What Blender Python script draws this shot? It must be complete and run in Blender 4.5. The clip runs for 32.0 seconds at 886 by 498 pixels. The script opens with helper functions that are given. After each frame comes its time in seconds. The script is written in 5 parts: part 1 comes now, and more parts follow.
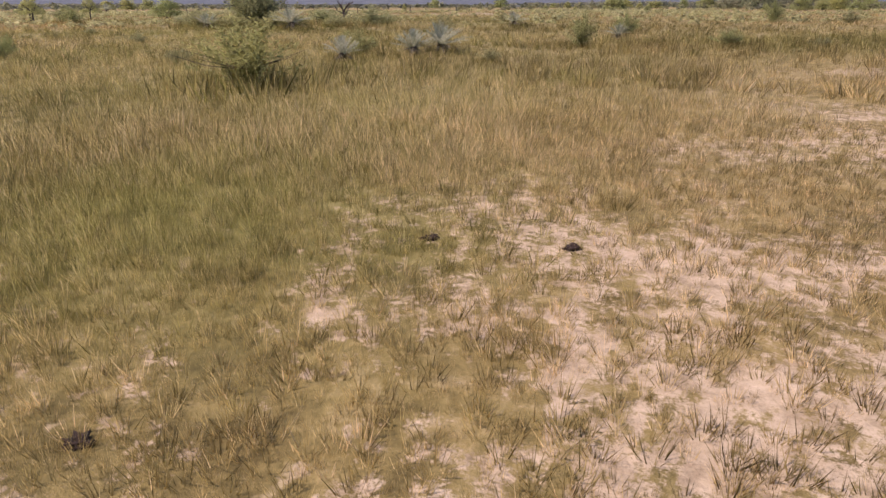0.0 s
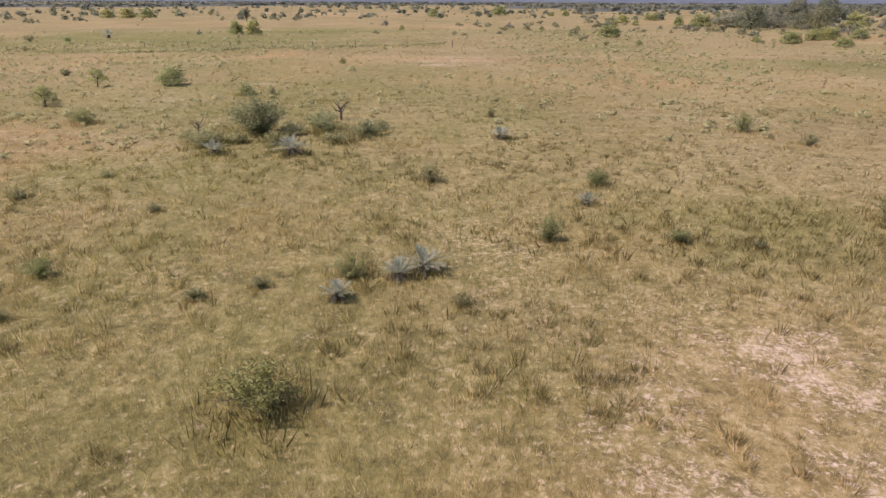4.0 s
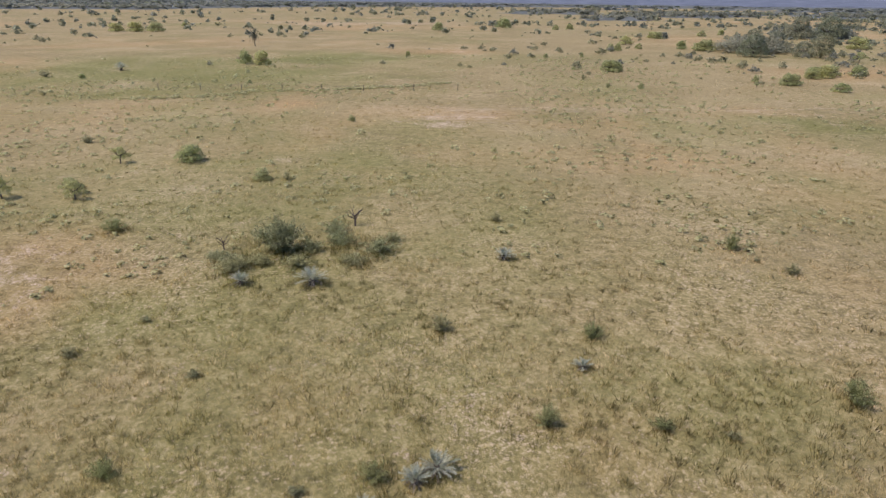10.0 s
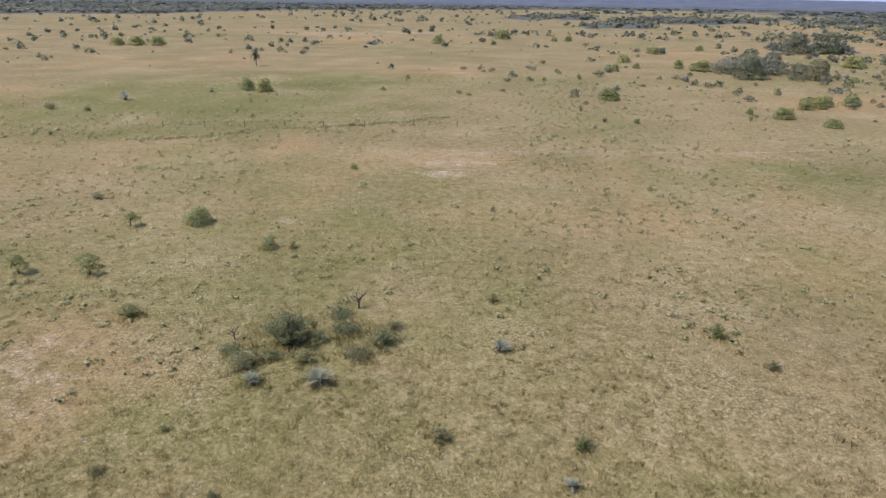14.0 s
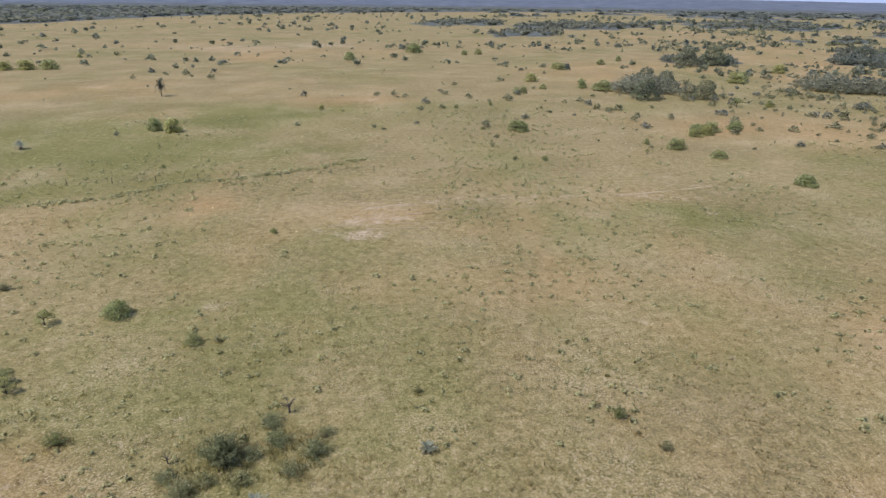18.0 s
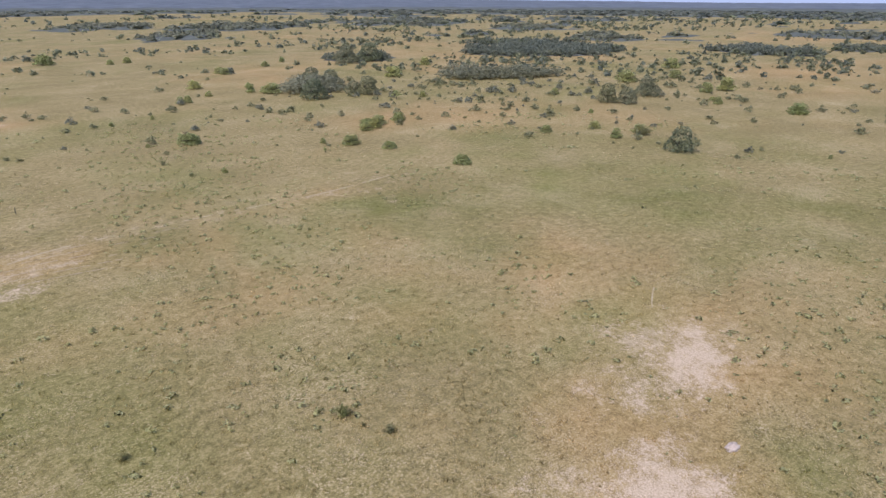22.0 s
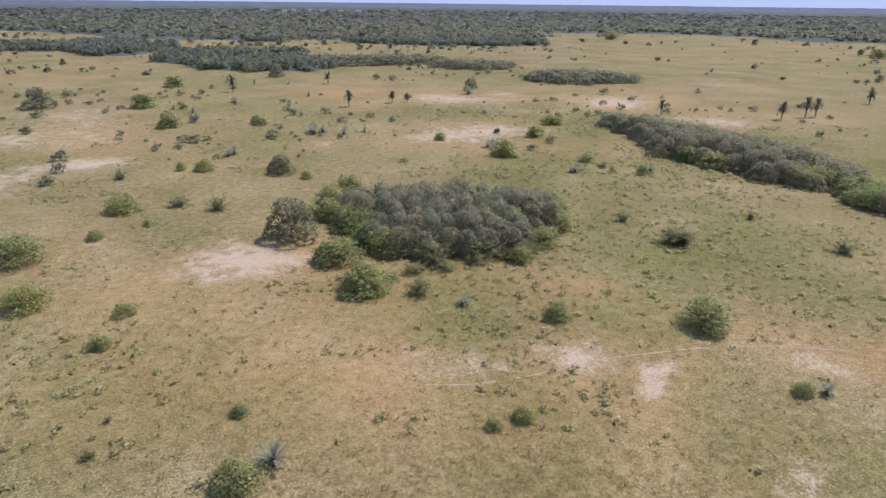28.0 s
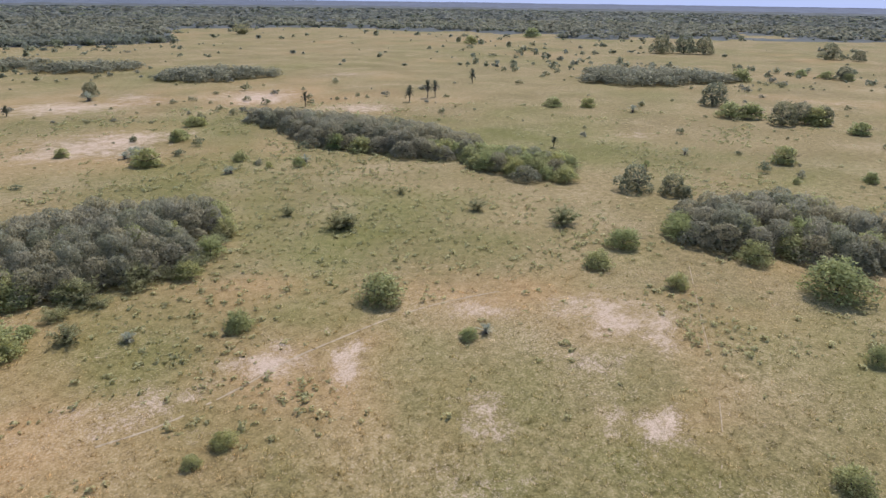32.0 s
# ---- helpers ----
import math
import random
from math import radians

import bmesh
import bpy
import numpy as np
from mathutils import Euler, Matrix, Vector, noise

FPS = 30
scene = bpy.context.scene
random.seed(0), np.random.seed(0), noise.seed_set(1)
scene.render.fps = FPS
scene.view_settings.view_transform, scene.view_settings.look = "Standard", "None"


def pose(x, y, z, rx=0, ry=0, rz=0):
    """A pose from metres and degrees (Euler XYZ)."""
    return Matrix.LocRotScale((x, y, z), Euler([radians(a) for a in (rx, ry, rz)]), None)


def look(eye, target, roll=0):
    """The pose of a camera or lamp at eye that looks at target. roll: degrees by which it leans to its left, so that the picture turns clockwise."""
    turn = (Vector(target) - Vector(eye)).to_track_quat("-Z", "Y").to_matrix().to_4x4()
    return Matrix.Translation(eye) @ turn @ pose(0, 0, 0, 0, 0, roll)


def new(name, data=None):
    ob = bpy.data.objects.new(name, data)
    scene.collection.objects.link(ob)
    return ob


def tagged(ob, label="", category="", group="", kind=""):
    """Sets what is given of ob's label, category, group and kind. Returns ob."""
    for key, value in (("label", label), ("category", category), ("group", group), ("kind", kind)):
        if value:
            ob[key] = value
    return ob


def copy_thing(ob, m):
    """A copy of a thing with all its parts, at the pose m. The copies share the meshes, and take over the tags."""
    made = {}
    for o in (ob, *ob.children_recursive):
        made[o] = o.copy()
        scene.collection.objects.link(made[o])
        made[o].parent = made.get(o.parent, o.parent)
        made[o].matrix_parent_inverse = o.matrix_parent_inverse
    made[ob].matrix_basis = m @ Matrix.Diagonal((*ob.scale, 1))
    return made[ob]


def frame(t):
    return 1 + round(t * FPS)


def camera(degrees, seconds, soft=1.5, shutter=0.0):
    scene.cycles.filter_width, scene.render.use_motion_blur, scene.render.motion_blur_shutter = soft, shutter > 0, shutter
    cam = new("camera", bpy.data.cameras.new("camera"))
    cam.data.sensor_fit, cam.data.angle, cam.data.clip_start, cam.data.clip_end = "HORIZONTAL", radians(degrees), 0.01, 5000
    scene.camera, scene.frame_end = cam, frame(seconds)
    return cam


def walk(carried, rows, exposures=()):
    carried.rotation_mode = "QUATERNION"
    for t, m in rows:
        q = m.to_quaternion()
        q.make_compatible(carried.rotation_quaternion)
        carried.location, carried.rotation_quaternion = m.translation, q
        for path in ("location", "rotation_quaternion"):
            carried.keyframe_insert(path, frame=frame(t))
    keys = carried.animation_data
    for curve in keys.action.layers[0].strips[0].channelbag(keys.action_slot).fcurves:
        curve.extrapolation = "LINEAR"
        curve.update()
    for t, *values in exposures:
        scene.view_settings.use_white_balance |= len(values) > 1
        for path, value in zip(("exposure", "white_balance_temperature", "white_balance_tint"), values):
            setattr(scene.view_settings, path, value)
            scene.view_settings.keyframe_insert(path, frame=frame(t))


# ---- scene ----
# ---------------------------------------------------------------- camera
cam = camera(71.7, 32.0, soft=1.4)
# seconds, place, heading to the left, pitch, roll
ROWS = [
    (0, 0.01, 0.01, 1.15, -0.01, -21.57, -0.19),
    (0.5, 0.05, -0.01, 2.27, -0.12, -21.72, 0.05),
    (1, 0.14, 0.05, 3.66, -0.40, -21.81, 0.18),
    (1.5, 0.35, 0.12, 5.01, -0.34, -21.87, 0.20),
    (2, 0.54, 0.14, 6.21, -0.26, -21.94, 0.17),
    (2.5, 0.64, 0.04, 7.36, -0.23, -21.97, 0.14),
    (3, 0.69, -0.00, 8.07, -0.23, -21.96, 0.14),
    (3.5, 0.69, -0.05, 8.64, -0.22, -21.98, 0.17),
    (5.5, 0.37, 0.06, 10.57, -0.20, -21.99, 0.35),
    (6, 0.36, 0.15, 11.18, -0.15, -22.04, 0.41),
    (6.5, 0.34, 0.30, 11.87, -0.15, -22.06, 0.49),
    (7, 0.30, 0.26, 12.67, -0.12, -22.09, 0.55),
    (7.5, 0.23, 0.25, 13.44, -0.11, -22.11, 0.59),
    (8, 0.14, 0.25, 14.25, -0.12, -22.14, 0.63),
    (8.5, 0.07, 0.27, 15.21, -0.12, -22.19, 0.68),
    (9, 0.06, 0.20, 16.31, -0.07, -22.16, 0.70),
    (9.5, 0.09, 0.17, 17.44, -0.05, -22.16, 0.71),
    (10, 0.14, 0.25, 18.58, -0.01, -22.16, 0.70),
    (10.5, 0.13, 0.33, 19.73, -0.00, -22.16, 0.67),
    (11, 0.19, 0.38, 20.92, 0.02, -22.16, 0.67),
    (11.5, 0.21, 0.47, 22.02, -0.01, -22.17, 0.71),
    (12, 0.17, 0.59, 22.90, -0.03, -22.17, 0.76),
    (12.5, 0.08, 0.69, 23.68, -0.04, -22.22, 0.83),
    (13, 0.01, 0.69, 24.53, -0.03, -22.23, 0.87),
    (13.5, -0.04, 0.71, 25.54, -0.03, -22.23, 0.86),
    (15.5, 0.09, 0.87, 30.07, -0.93, -22.20, 0.86),
    (16, 0.18, 0.90, 31.45, -1.33, -22.21, 0.83),
    (16.5, 0.24, 0.85, 32.86, -2.26, -22.23, 0.77),
    (17, 0.30, 0.91, 34.31, -4.21, -22.23, 0.69),
    (17.5, 0.22, 0.96, 35.71, -6.66, -22.23, 0.67),
    (18, 0.17, 1.06, 36.95, -7.86, -22.24, 0.63),
    (18.5, 0.13, 1.22, 37.52, -9.32, -22.23, 0.60),
    (19, 0.12, 1.29, 37.71, -10.50, -22.22, 0.58),
    (19.5, 0.13, 1.25, 37.81, -11.05, -22.20, 0.56),
    (20, 0.17, 1.08, 38.00, -11.32, -22.19, 0.57),
    (20.5, 0.48, 1.19, 37.81, -13.28, -22.09, 0.53),
    (21, 0.77, 1.13, 37.84, -18.23, -22.04, 0.42),
    (21.5, 0.99, 0.46, 38.30, -26.47, -22.12, 0.28),
    (22, 1.43, 0.68, 38.20, -36.97, -22.14, 0.04),
    (22.5, 1.39, 0.93, 37.97, -48.21, -22.05, 0.09),
    (23, 1.45, 1.10, 37.88, -59.04, -21.97, 0.15),
    (23.5, 1.82, 1.30, 38.05, -68.89, -22.14, 0.11),
    (24, 2.61, 1.28, 37.69, -79.37, -22.13, 0.05),
    (24.5, 3.01, 1.10, 37.50, -91.54, -22.19, 0.08),
    (25, 3.81, 0.77, 37.07, -106.57, -22.21, 0.21),
    (25.5, 4.29, 0.70, 36.66, -124.71, -22.14, 0.41),
    (26, 5.00, -0.46, 36.07, -144.25, -22.10, 0.61),
    (26.5, 5.40, -0.99, 35.99, -163.02, -22.14, 0.61),
    (28.5, 6.07, -2.48, 35.35, -194.69, -21.98, 0.70),
    (29, 5.93, -3.12, 35.12, -196.50, -22.01, 0.82),
    (29.5, 5.91, -3.43, 35.02, -197.25, -22.04, 0.87),
    (30, 5.82, -3.44, 35.03, -197.70, -22.06, 0.85),
    (30.5, 5.45, -3.38, 35.04, -199.70, -22.09, 0.75),
    (31, 4.91, -3.13, 35.16, -205.28, -22.15, 0.54),
    (31.5, 4.47, -2.73, 35.33, -214.76, -22.18, 0.45),
    (32, 4.57, -2.60, 35.48, -223.18, -22.12, 0.77),
]


def aimed(x, y, z, yaw, pitch, roll):
    a, p = radians(yaw), radians(pitch)
    way = Vector((-math.sin(a) * math.cos(p), math.cos(a) * math.cos(p), math.sin(p)))
    return look((x, y, z), Vector((x, y, z)) + 5 * way, roll)


# the camera's own white balance drifts from warm to neutral as it climbs
walk(cam, [(t, aimed(*row)) for t, *row in ROWS],
     [(0, 0.04, 7250, 32), (1.2, 0.12, 6950, 30), (3, 0.15, 6950, 31), (6, 0.13, 6550, 31), (9, 0.08, 6300, 27), (13, 0.02, 6050, 25), (19, -0.01, 6050, 19), (25, -0.01, 6050, 22), (32, -0.02, 6050, 21)])

# ---------------------------------------------------------------- light
SUN_AZ, SUN_EL = 250.0, 57.0          # degrees clockwise from +y, and above the horizon
world = bpy.data.worlds.new("sky")
world.use_nodes = True
scene.world = world
wn = world.node_tree.nodes
sky = wn.new("ShaderNodeTexSky")
sky.sky_type, sky.sun_disc = "NISHITA", False
sky.sun_elevation, sky.sun_rotation = radians(SUN_EL), radians(SUN_AZ)
sky.air_density, sky.dust_density, sky.ozone_density = 1.0, 1.0, 2.0
wn["Background"].inputs["Strength"].default_value = 0.15
world.node_tree.links.new(sky.outputs["Color"], wn["Background"].inputs["Color"])
sun = new("sun", bpy.data.lights.new("sun", "SUN"))
sun.data.energy, sun.data.angle, sun.data.color = 3.3, radians(0.55), (1.0, 0.94, 0.85)
az, el = radians(SUN_AZ), radians(SUN_EL)
sun.matrix_world = look(Vector((math.sin(az) * math.cos(el), math.cos(az) * math.cos(el), math.sin(el))) * 300, (0, 0, 0))


# ---------------------------------------------------------------- materials
def material(name, rough=0.9, spec=0.25):
    m = bpy.data.materials.new(name)
    m.use_nodes = True
    b = m.node_tree.nodes["Principled BSDF"]
    b.inputs["Roughness"].default_value = rough
    b.inputs["Specular IOR Level"].default_value = spec
    return m, m.node_tree, b


def node(tree, kind, **values):
    n = tree.nodes.new(kind)
    for k, v in values.items():
        n.inputs[k.replace("_", " ")].default_value = v
    return n


def coords(tree):
    return tree.nodes.new("ShaderNodeTexCoord").outputs["Object"]


def fractal(tree, where, scale, detail=4.0, rough=0.6):
    n = node(tree, "ShaderNodeTexNoise", Scale=scale, Detail=detail, Roughness=rough)
    tree.links.new(where, n.inputs["Vector"])
    return n.outputs["Fac"]


def ramp(tree, fac, *stops):
    n = tree.nodes.new("ShaderNodeValToRGB")
    e = n.color_ramp.elements
    while len(e) < len(stops):
        e.new(0.5)
    for k, (pos, col) in zip(e, stops):
        k.position, k.color = pos, (*col, 1) if len(col) == 3 else col
    tree.links.new(fac, n.inputs["Fac"])
    return n.outputs["Color"]


def mixed(tree, fac, a, b, how="MIX"):
    n = tree.nodes.new("ShaderNodeMix")
    n.data_type, n.blend_type = "RGBA", how
    for value, key in ((fac, 0), (a, 6), (b, 7)):
        if isinstance(value, (int, float)):
            n.inputs[key].default_value = value
        elif isinstance(value, tuple):
            n.inputs[key].default_value = (*value, 1)
        else:
            tree.links.new(value, n.inputs[key])
    return n.outputs[2]


def summed(tree, a, b, how="ADD", clamp=False):
    n = tree.nodes.new("ShaderNodeMath")
    n.operation, n.use_clamp = how, clamp
    for value, key in ((a, 0), (b, 1)):
        if isinstance(value, (int, float)):
            n.inputs[key].default_value = value
        else:
            tree.links.new(value, n.inputs[key])
    return n.outputs[0]


def attribute(tree, name):
    n = tree.nodes.new("ShaderNodeAttribute")
    n.attribute_name = name
    return n.outputs["Fac"]


def bumped(tree, bsdf, height, strength, distance):
    n = node(tree, "ShaderNodeBump", Strength=strength, Distance=distance)
    tree.links.new(height, n.inputs["Height"])
    tree.links.new(n.outputs["Normal"], bsdf.inputs["Normal"])


def meadow_colour(tree, tone):
    """Dry grass: straw to olive by tone, greener or redder by the zones of the plain."""
    base = ramp(tree, tone, (0.0, (0.112, 0.091, 0.040)), (0.32, (0.204, 0.165, 0.072)), (0.6, (0.298, 0.238, 0.102)),
                (0.85, (0.42, 0.330, 0.175)), (1.0, (0.53, 0.425, 0.255)))
    lush = ramp(tree, tone, (0.0, (0.078, 0.082, 0.025)), (0.5, (0.172, 0.168, 0.050)), (1.0, (0.315, 0.292, 0.112)))
    rust = ramp(tree, tone, (0.0, (0.190, 0.114, 0.048)), (0.5, (0.400, 0.262, 0.112)), (1.0, (0.56, 0.395, 0.205)))
    c = mixed(tree, attribute(tree, "lush"), base, lush)
    return mixed(tree, attribute(tree, "rust"), c, rust)


def ground_material():
    m, tree, b = material("dry_meadow_soil", 0.95, 0.1)
    where = coords(tree)
    fine, mid = fractal(tree, where, 3.6, 6, 0.82), fractal(tree, where, 0.8, 5, 0.65)
    wide = fractal(tree, where, 0.035, 4, 0.6)
    tone = summed(tree, summed(tree, summed(tree, fine, 2.5, "MULTIPLY"), summed(tree, mid, 1.3, "MULTIPLY")), summed(tree, wide, 0.6, "MULTIPLY"))
    tone = summed(tree, tone, 1.67, "SUBTRACT")
    grass = meadow_colour(tree, tone)
    # pale dead tussocks, strewn in some parts more than in others
    dots = summed(tree, fractal(tree, where, 4.5, 3, 0.75), summed(tree, summed(tree, fractal(tree, where, 0.06, 3, 0.6), 0.5, "SUBTRACT"), 0.45, "MULTIPLY"))
    dots = ramp(tree, dots, (0.57, (0, 0, 0)), (0.67, (0.75, 0.75, 0.75)))
    grass = mixed(tree, dots, grass, (0.55, 0.44, 0.265))
    grain = fractal(tree, where, 5.0, 6, 0.75)
    sand = ramp(tree, grain, (0.32, (0.32, 0.240, 0.155)), (0.5, (0.57, 0.445, 0.310)), (0.68, (0.73, 0.590, 0.430)))
    speck = summed(tree, summed(tree, fractal(tree, where, 2.2, 6, 0.85), 0.45, "MULTIPLY"), summed(tree, fractal(tree, where, 9.0, 6, 0.8), 0.55, "MULTIPLY"))
    cover = summed(tree, attribute(tree, "sand"), summed(tree, summed(tree, speck, 0.5, "SUBTRACT"), 5.4, "MULTIPLY"))
    cover = summed(tree, cover, summed(tree, summed(tree, fractal(tree, where, 0.3, 6, 0.75), 0.5, "SUBTRACT"), 2.6, "MULTIPLY"))
    cover = ramp(tree, cover, (0.50, (0, 0, 0)), (0.80, (0.95, 0.95, 0.95)))
    tree.links.new(mixed(tree, cover, grass, sand), b.inputs["Base Color"])
    rough_height = summed(tree, summed(tree, fine, 0.6, "MULTIPLY"), mid)
    bumped(tree, b, rough_height, 0.4, 0.2)
    return m


def grass_material():
    m, tree, b = material("dry_grass_blades", 0.75, 0.1)
    c = mixed(tree, 1.0, meadow_colour(tree, attribute(tree, "tone")), (2.0, 2.0, 2.0), "MULTIPLY")
    tree.links.new(c, b.inputs["Base Color"])
    let_through(tree, b, c, 0.5)
    return m


def let_through(tree, b, colour, share):
    """Thin leaves: part of the light comes through from the other side."""
    thin = node(tree, "ShaderNodeBsdfTranslucent")
    tree.links.new(colour, thin.inputs["Color"])
    mix = node(tree, "ShaderNodeMixShader", Fac=share)
    tree.links.new(b.outputs[0], mix.inputs[1])
    tree.links.new(thin.outputs[0], mix.inputs[2])
    tree.links.new(mix.outputs[0], tree.nodes["Material Output"].inputs["Surface"])


def leaf_material(name, dark, light, pale, rough=0.62):
    """Foliage that varies from leaf to leaf and from plant to plant."""
    m, tree, b = material(name, rough, 0.08)
    rnd = tree.nodes.new("ShaderNodeNewGeometry").outputs["Random Per Island"]
    own = tree.nodes.new("ShaderNodeObjectInfo").outputs["Random"]
    c = ramp(tree, rnd, (0.0, dark), (0.6, light), (1.0, pale))
    tint = ramp(tree, own, (0.0, (0.85, 0.92, 0.85)), (0.5, (1, 1, 1)), (1.0, (1.12, 1.08, 0.95)))
    c = mixed(tree, 1.0, c, tint, "MULTIPLY")
    tree.links.new(c, b.inputs["Base Color"])
    let_through(tree, b, c, 0.58)
    return m


def bark_material(name, dark, light):
    m, tree, b = material(name, 0.9, 0.15)
    where = coords(tree)
    n = fractal(tree, where, 9.0, 5, 0.7)
    tree.links.new(ramp(tree, n, (0.3, dark), (0.7, light)), b.inputs["Base Color"])
    bumped(tree, b, n, 0.6, 0.04)
    return m


def canopy_material():
    m, tree, b = material("far_woods", 0.9, 0.1)
    where = coords(tree)
    a, c = fractal(tree, where, 0.10, 6, 0.75), fractal(tree, where, 0.010, 5, 0.7)
    tone = summed(tree, summed(tree, a, 0.55, "MULTIPLY"), summed(tree, c, 0.6, "MULTIPLY"))
    tree.links.new(ramp(tree, tone, (0.36, (0.075, 0.086, 0.074)), (0.6, (0.125, 0.138, 0.120)), (0.8, (0.185, 0.194, 0.168))), b.inputs["Base Color"])
    return m


def plain_material(name, dark, light, scale=6.0, rough=0.9):
    m, tree, b = material(name, rough, 0.2)
    n = fractal(tree, coords(tree), scale, 5, 0.65)
    tree.links.new(ramp(tree, n, (0.3, dark), (0.7, light)), b.inputs["Base Color"])
    bumped(tree, b, n, 0.5, 0.05)
    return m


M_GROUND, M_GRASS, M_CANOPY = ground_material(), grass_material(), canopy_material()
M_GREEN = leaf_material("green_leaves", (0.355, 0.372, 0.165), (0.525, 0.540, 0.245), (0.650, 0.655, 0.325))
M_OLIVE = leaf_material("olive_thorn_leaves", (0.310, 0.330, 0.145), (0.460, 0.482, 0.215), (0.590, 0.600, 0.290))
# darker leaf copy for far crowns and bushes, dense foliage's shade put into the colour
M_FAR_SHADED = leaf_material("shade_darkened_far_leaves", (0.235, 0.250, 0.195), (0.300, 0.312, 0.242), (0.355, 0.362, 0.285))
M_GREY = leaf_material("grey_green_leaves", (0.310, 0.315, 0.165), (0.450, 0.445, 0.240), (0.580, 0.555, 0.325))
M_CLUMP = leaf_material("grey_green_herb_leaves", (0.430, 0.438, 0.245), (0.570, 0.570, 0.325), (0.690, 0.675, 0.405))
M_HERB = leaf_material("olive_herb_leaves", (0.390, 0.405, 0.200), (0.530, 0.540, 0.285), (0.650, 0.645, 0.375))
M_DARK = leaf_material("dark_evergreen_leaves", (0.315, 0.306, 0.208), (0.428, 0.412, 0.285), (0.540, 0.512, 0.365))
M_DEEP = leaf_material("deep_green_leaves", (0.220, 0.232, 0.145), (0.330, 0.340, 0.215), (0.440, 0.440, 0.285))
M_THICKET = leaf_material("thicket_leaves", (0.250, 0.275, 0.140), (0.375, 0.400, 0.205), (0.500, 0.515, 0.280))
M_FROND = leaf_material("blue_green_fronds", (0.34, 0.36, 0.26), (0.53, 0.545, 0.42), (0.72, 0.715, 0.59), 0.45)
M_PALM = leaf_material("dull_green_fronds", (0.06, 0.072, 0.05), (0.13, 0.145, 0.10), (0.22, 0.235, 0.175), 0.5)
M_DEADFROND = leaf_material("dry_fronds", (0.14, 0.125, 0.10), (0.30, 0.27, 0.225), (0.48, 0.43, 0.37))
M_BARK = bark_material("grey_brown_bark", (0.050, 0.042, 0.034), (0.16, 0.135, 0.11))
M_DEADWOOD = bark_material("bare_dead_wood", (0.05, 0.038, 0.034), (0.15, 0.12, 0.105))
M_DUNG = plain_material("dry_dung", (0.020, 0.014, 0.011), (0.095, 0.065, 0.05), 30)
M_SAND = plain_material("pale_dug_sand", (0.42, 0.33, 0.26), (0.66, 0.55, 0.46), 4)
M_RUT = plain_material("worn_track_sand", (0.31, 0.245, 0.155), (0.52, 0.425, 0.305), 1.2)
M_STRAW = plain_material("trodden_straw", (0.34, 0.270, 0.160), (0.54, 0.440, 0.290), 1.5)
M_POST = bark_material("weathered_post_wood", (0.06, 0.055, 0.05), (0.17, 0.155, 0.14))
M_WIRE = plain_material("rusty_wire", (0.10, 0.08, 0.07), (0.20, 0.17, 0.15), 20, 0.6)
M_WALL = plain_material("whitewashed_wall", (0.66, 0.64, 0.60), (0.82, 0.80, 0.77), 0.6)
M_ROOF = plain_material("grey_sheet_roof", (0.34, 0.33, 0.33), (0.52, 0.51, 0.50), 0.8, 0.5)
# the horizon rise: blue of the distance haze is put into its colour
M_HAZE = plain_material("haze_blue_wooded_rise", (0.078, 0.096, 0.120), (0.180, 0.202, 0.228), 0.012)

# ---------------------------------------------------------------- the plain: zones and height
RNG = np.random.default_rng(7)
TABLE = RNG.random((256, 256))


def lattice(x, y):
    """Smooth value noise, 0 to 1, one cell a unit."""
    x, y = np.asarray(x, float), np.asarray(y, float)
    i, j = np.floor(x).astype(int), np.floor(y).astype(int)
    u, v = x - i, y - j
    u, v = u * u * (3 - 2 * u), v * v * (3 - 2 * v)
    a, b = TABLE[i % 256, j % 256], TABLE[(i + 1) % 256, j % 256]
    c, d = TABLE[i % 256, (j + 1) % 256], TABLE[(i + 1) % 256, (j + 1) % 256]
    return (a * (1 - u) + b * u) * (1 - v) + (c * (1 - u) + d * u) * v


def fbm(x, y, size, octaves=4):
    total, weight, amp = 0.0, 0.0, 1.0
    for k in range(octaves):
        total = total + amp * lattice(x / size * 2 ** k + 17.3 * k, y / size * 2 ** k - 9.1 * k)
        weight, amp = weight + amp, amp * 0.55
    return total / weight


def patches(x, y, rows, edge=0.8):
    """How far each place lies inside any of the ellipses (x, y, across, along, heading of the second axis, depth)."""
    best = np.zeros_like(x)
    for n, (cx, cy, a, b, heading, depth) in enumerate(rows):
        h = radians(heading)
        near = np.nonzero(np.abs(x - cx) + np.abs(y - cy) < 3 * (a + b))[0]
        dx, dy = x[near] - cx, y[near] - cy
        side, ahead = (dx * math.cos(h) - dy * math.sin(h)) / a, (dx * math.sin(h) + dy * math.cos(h)) / b
        wob = fbm(side + 13 * n + 50, ahead + 7 * n + 50, 0.9, 5) - 0.5
        d = np.sqrt(side ** 2 + ahead ** 2) + 2.0 * wob
        best[near] = np.maximum(best[near], depth * np.clip((1 + edge - d) / (2 * edge), 0, 1))
    return best


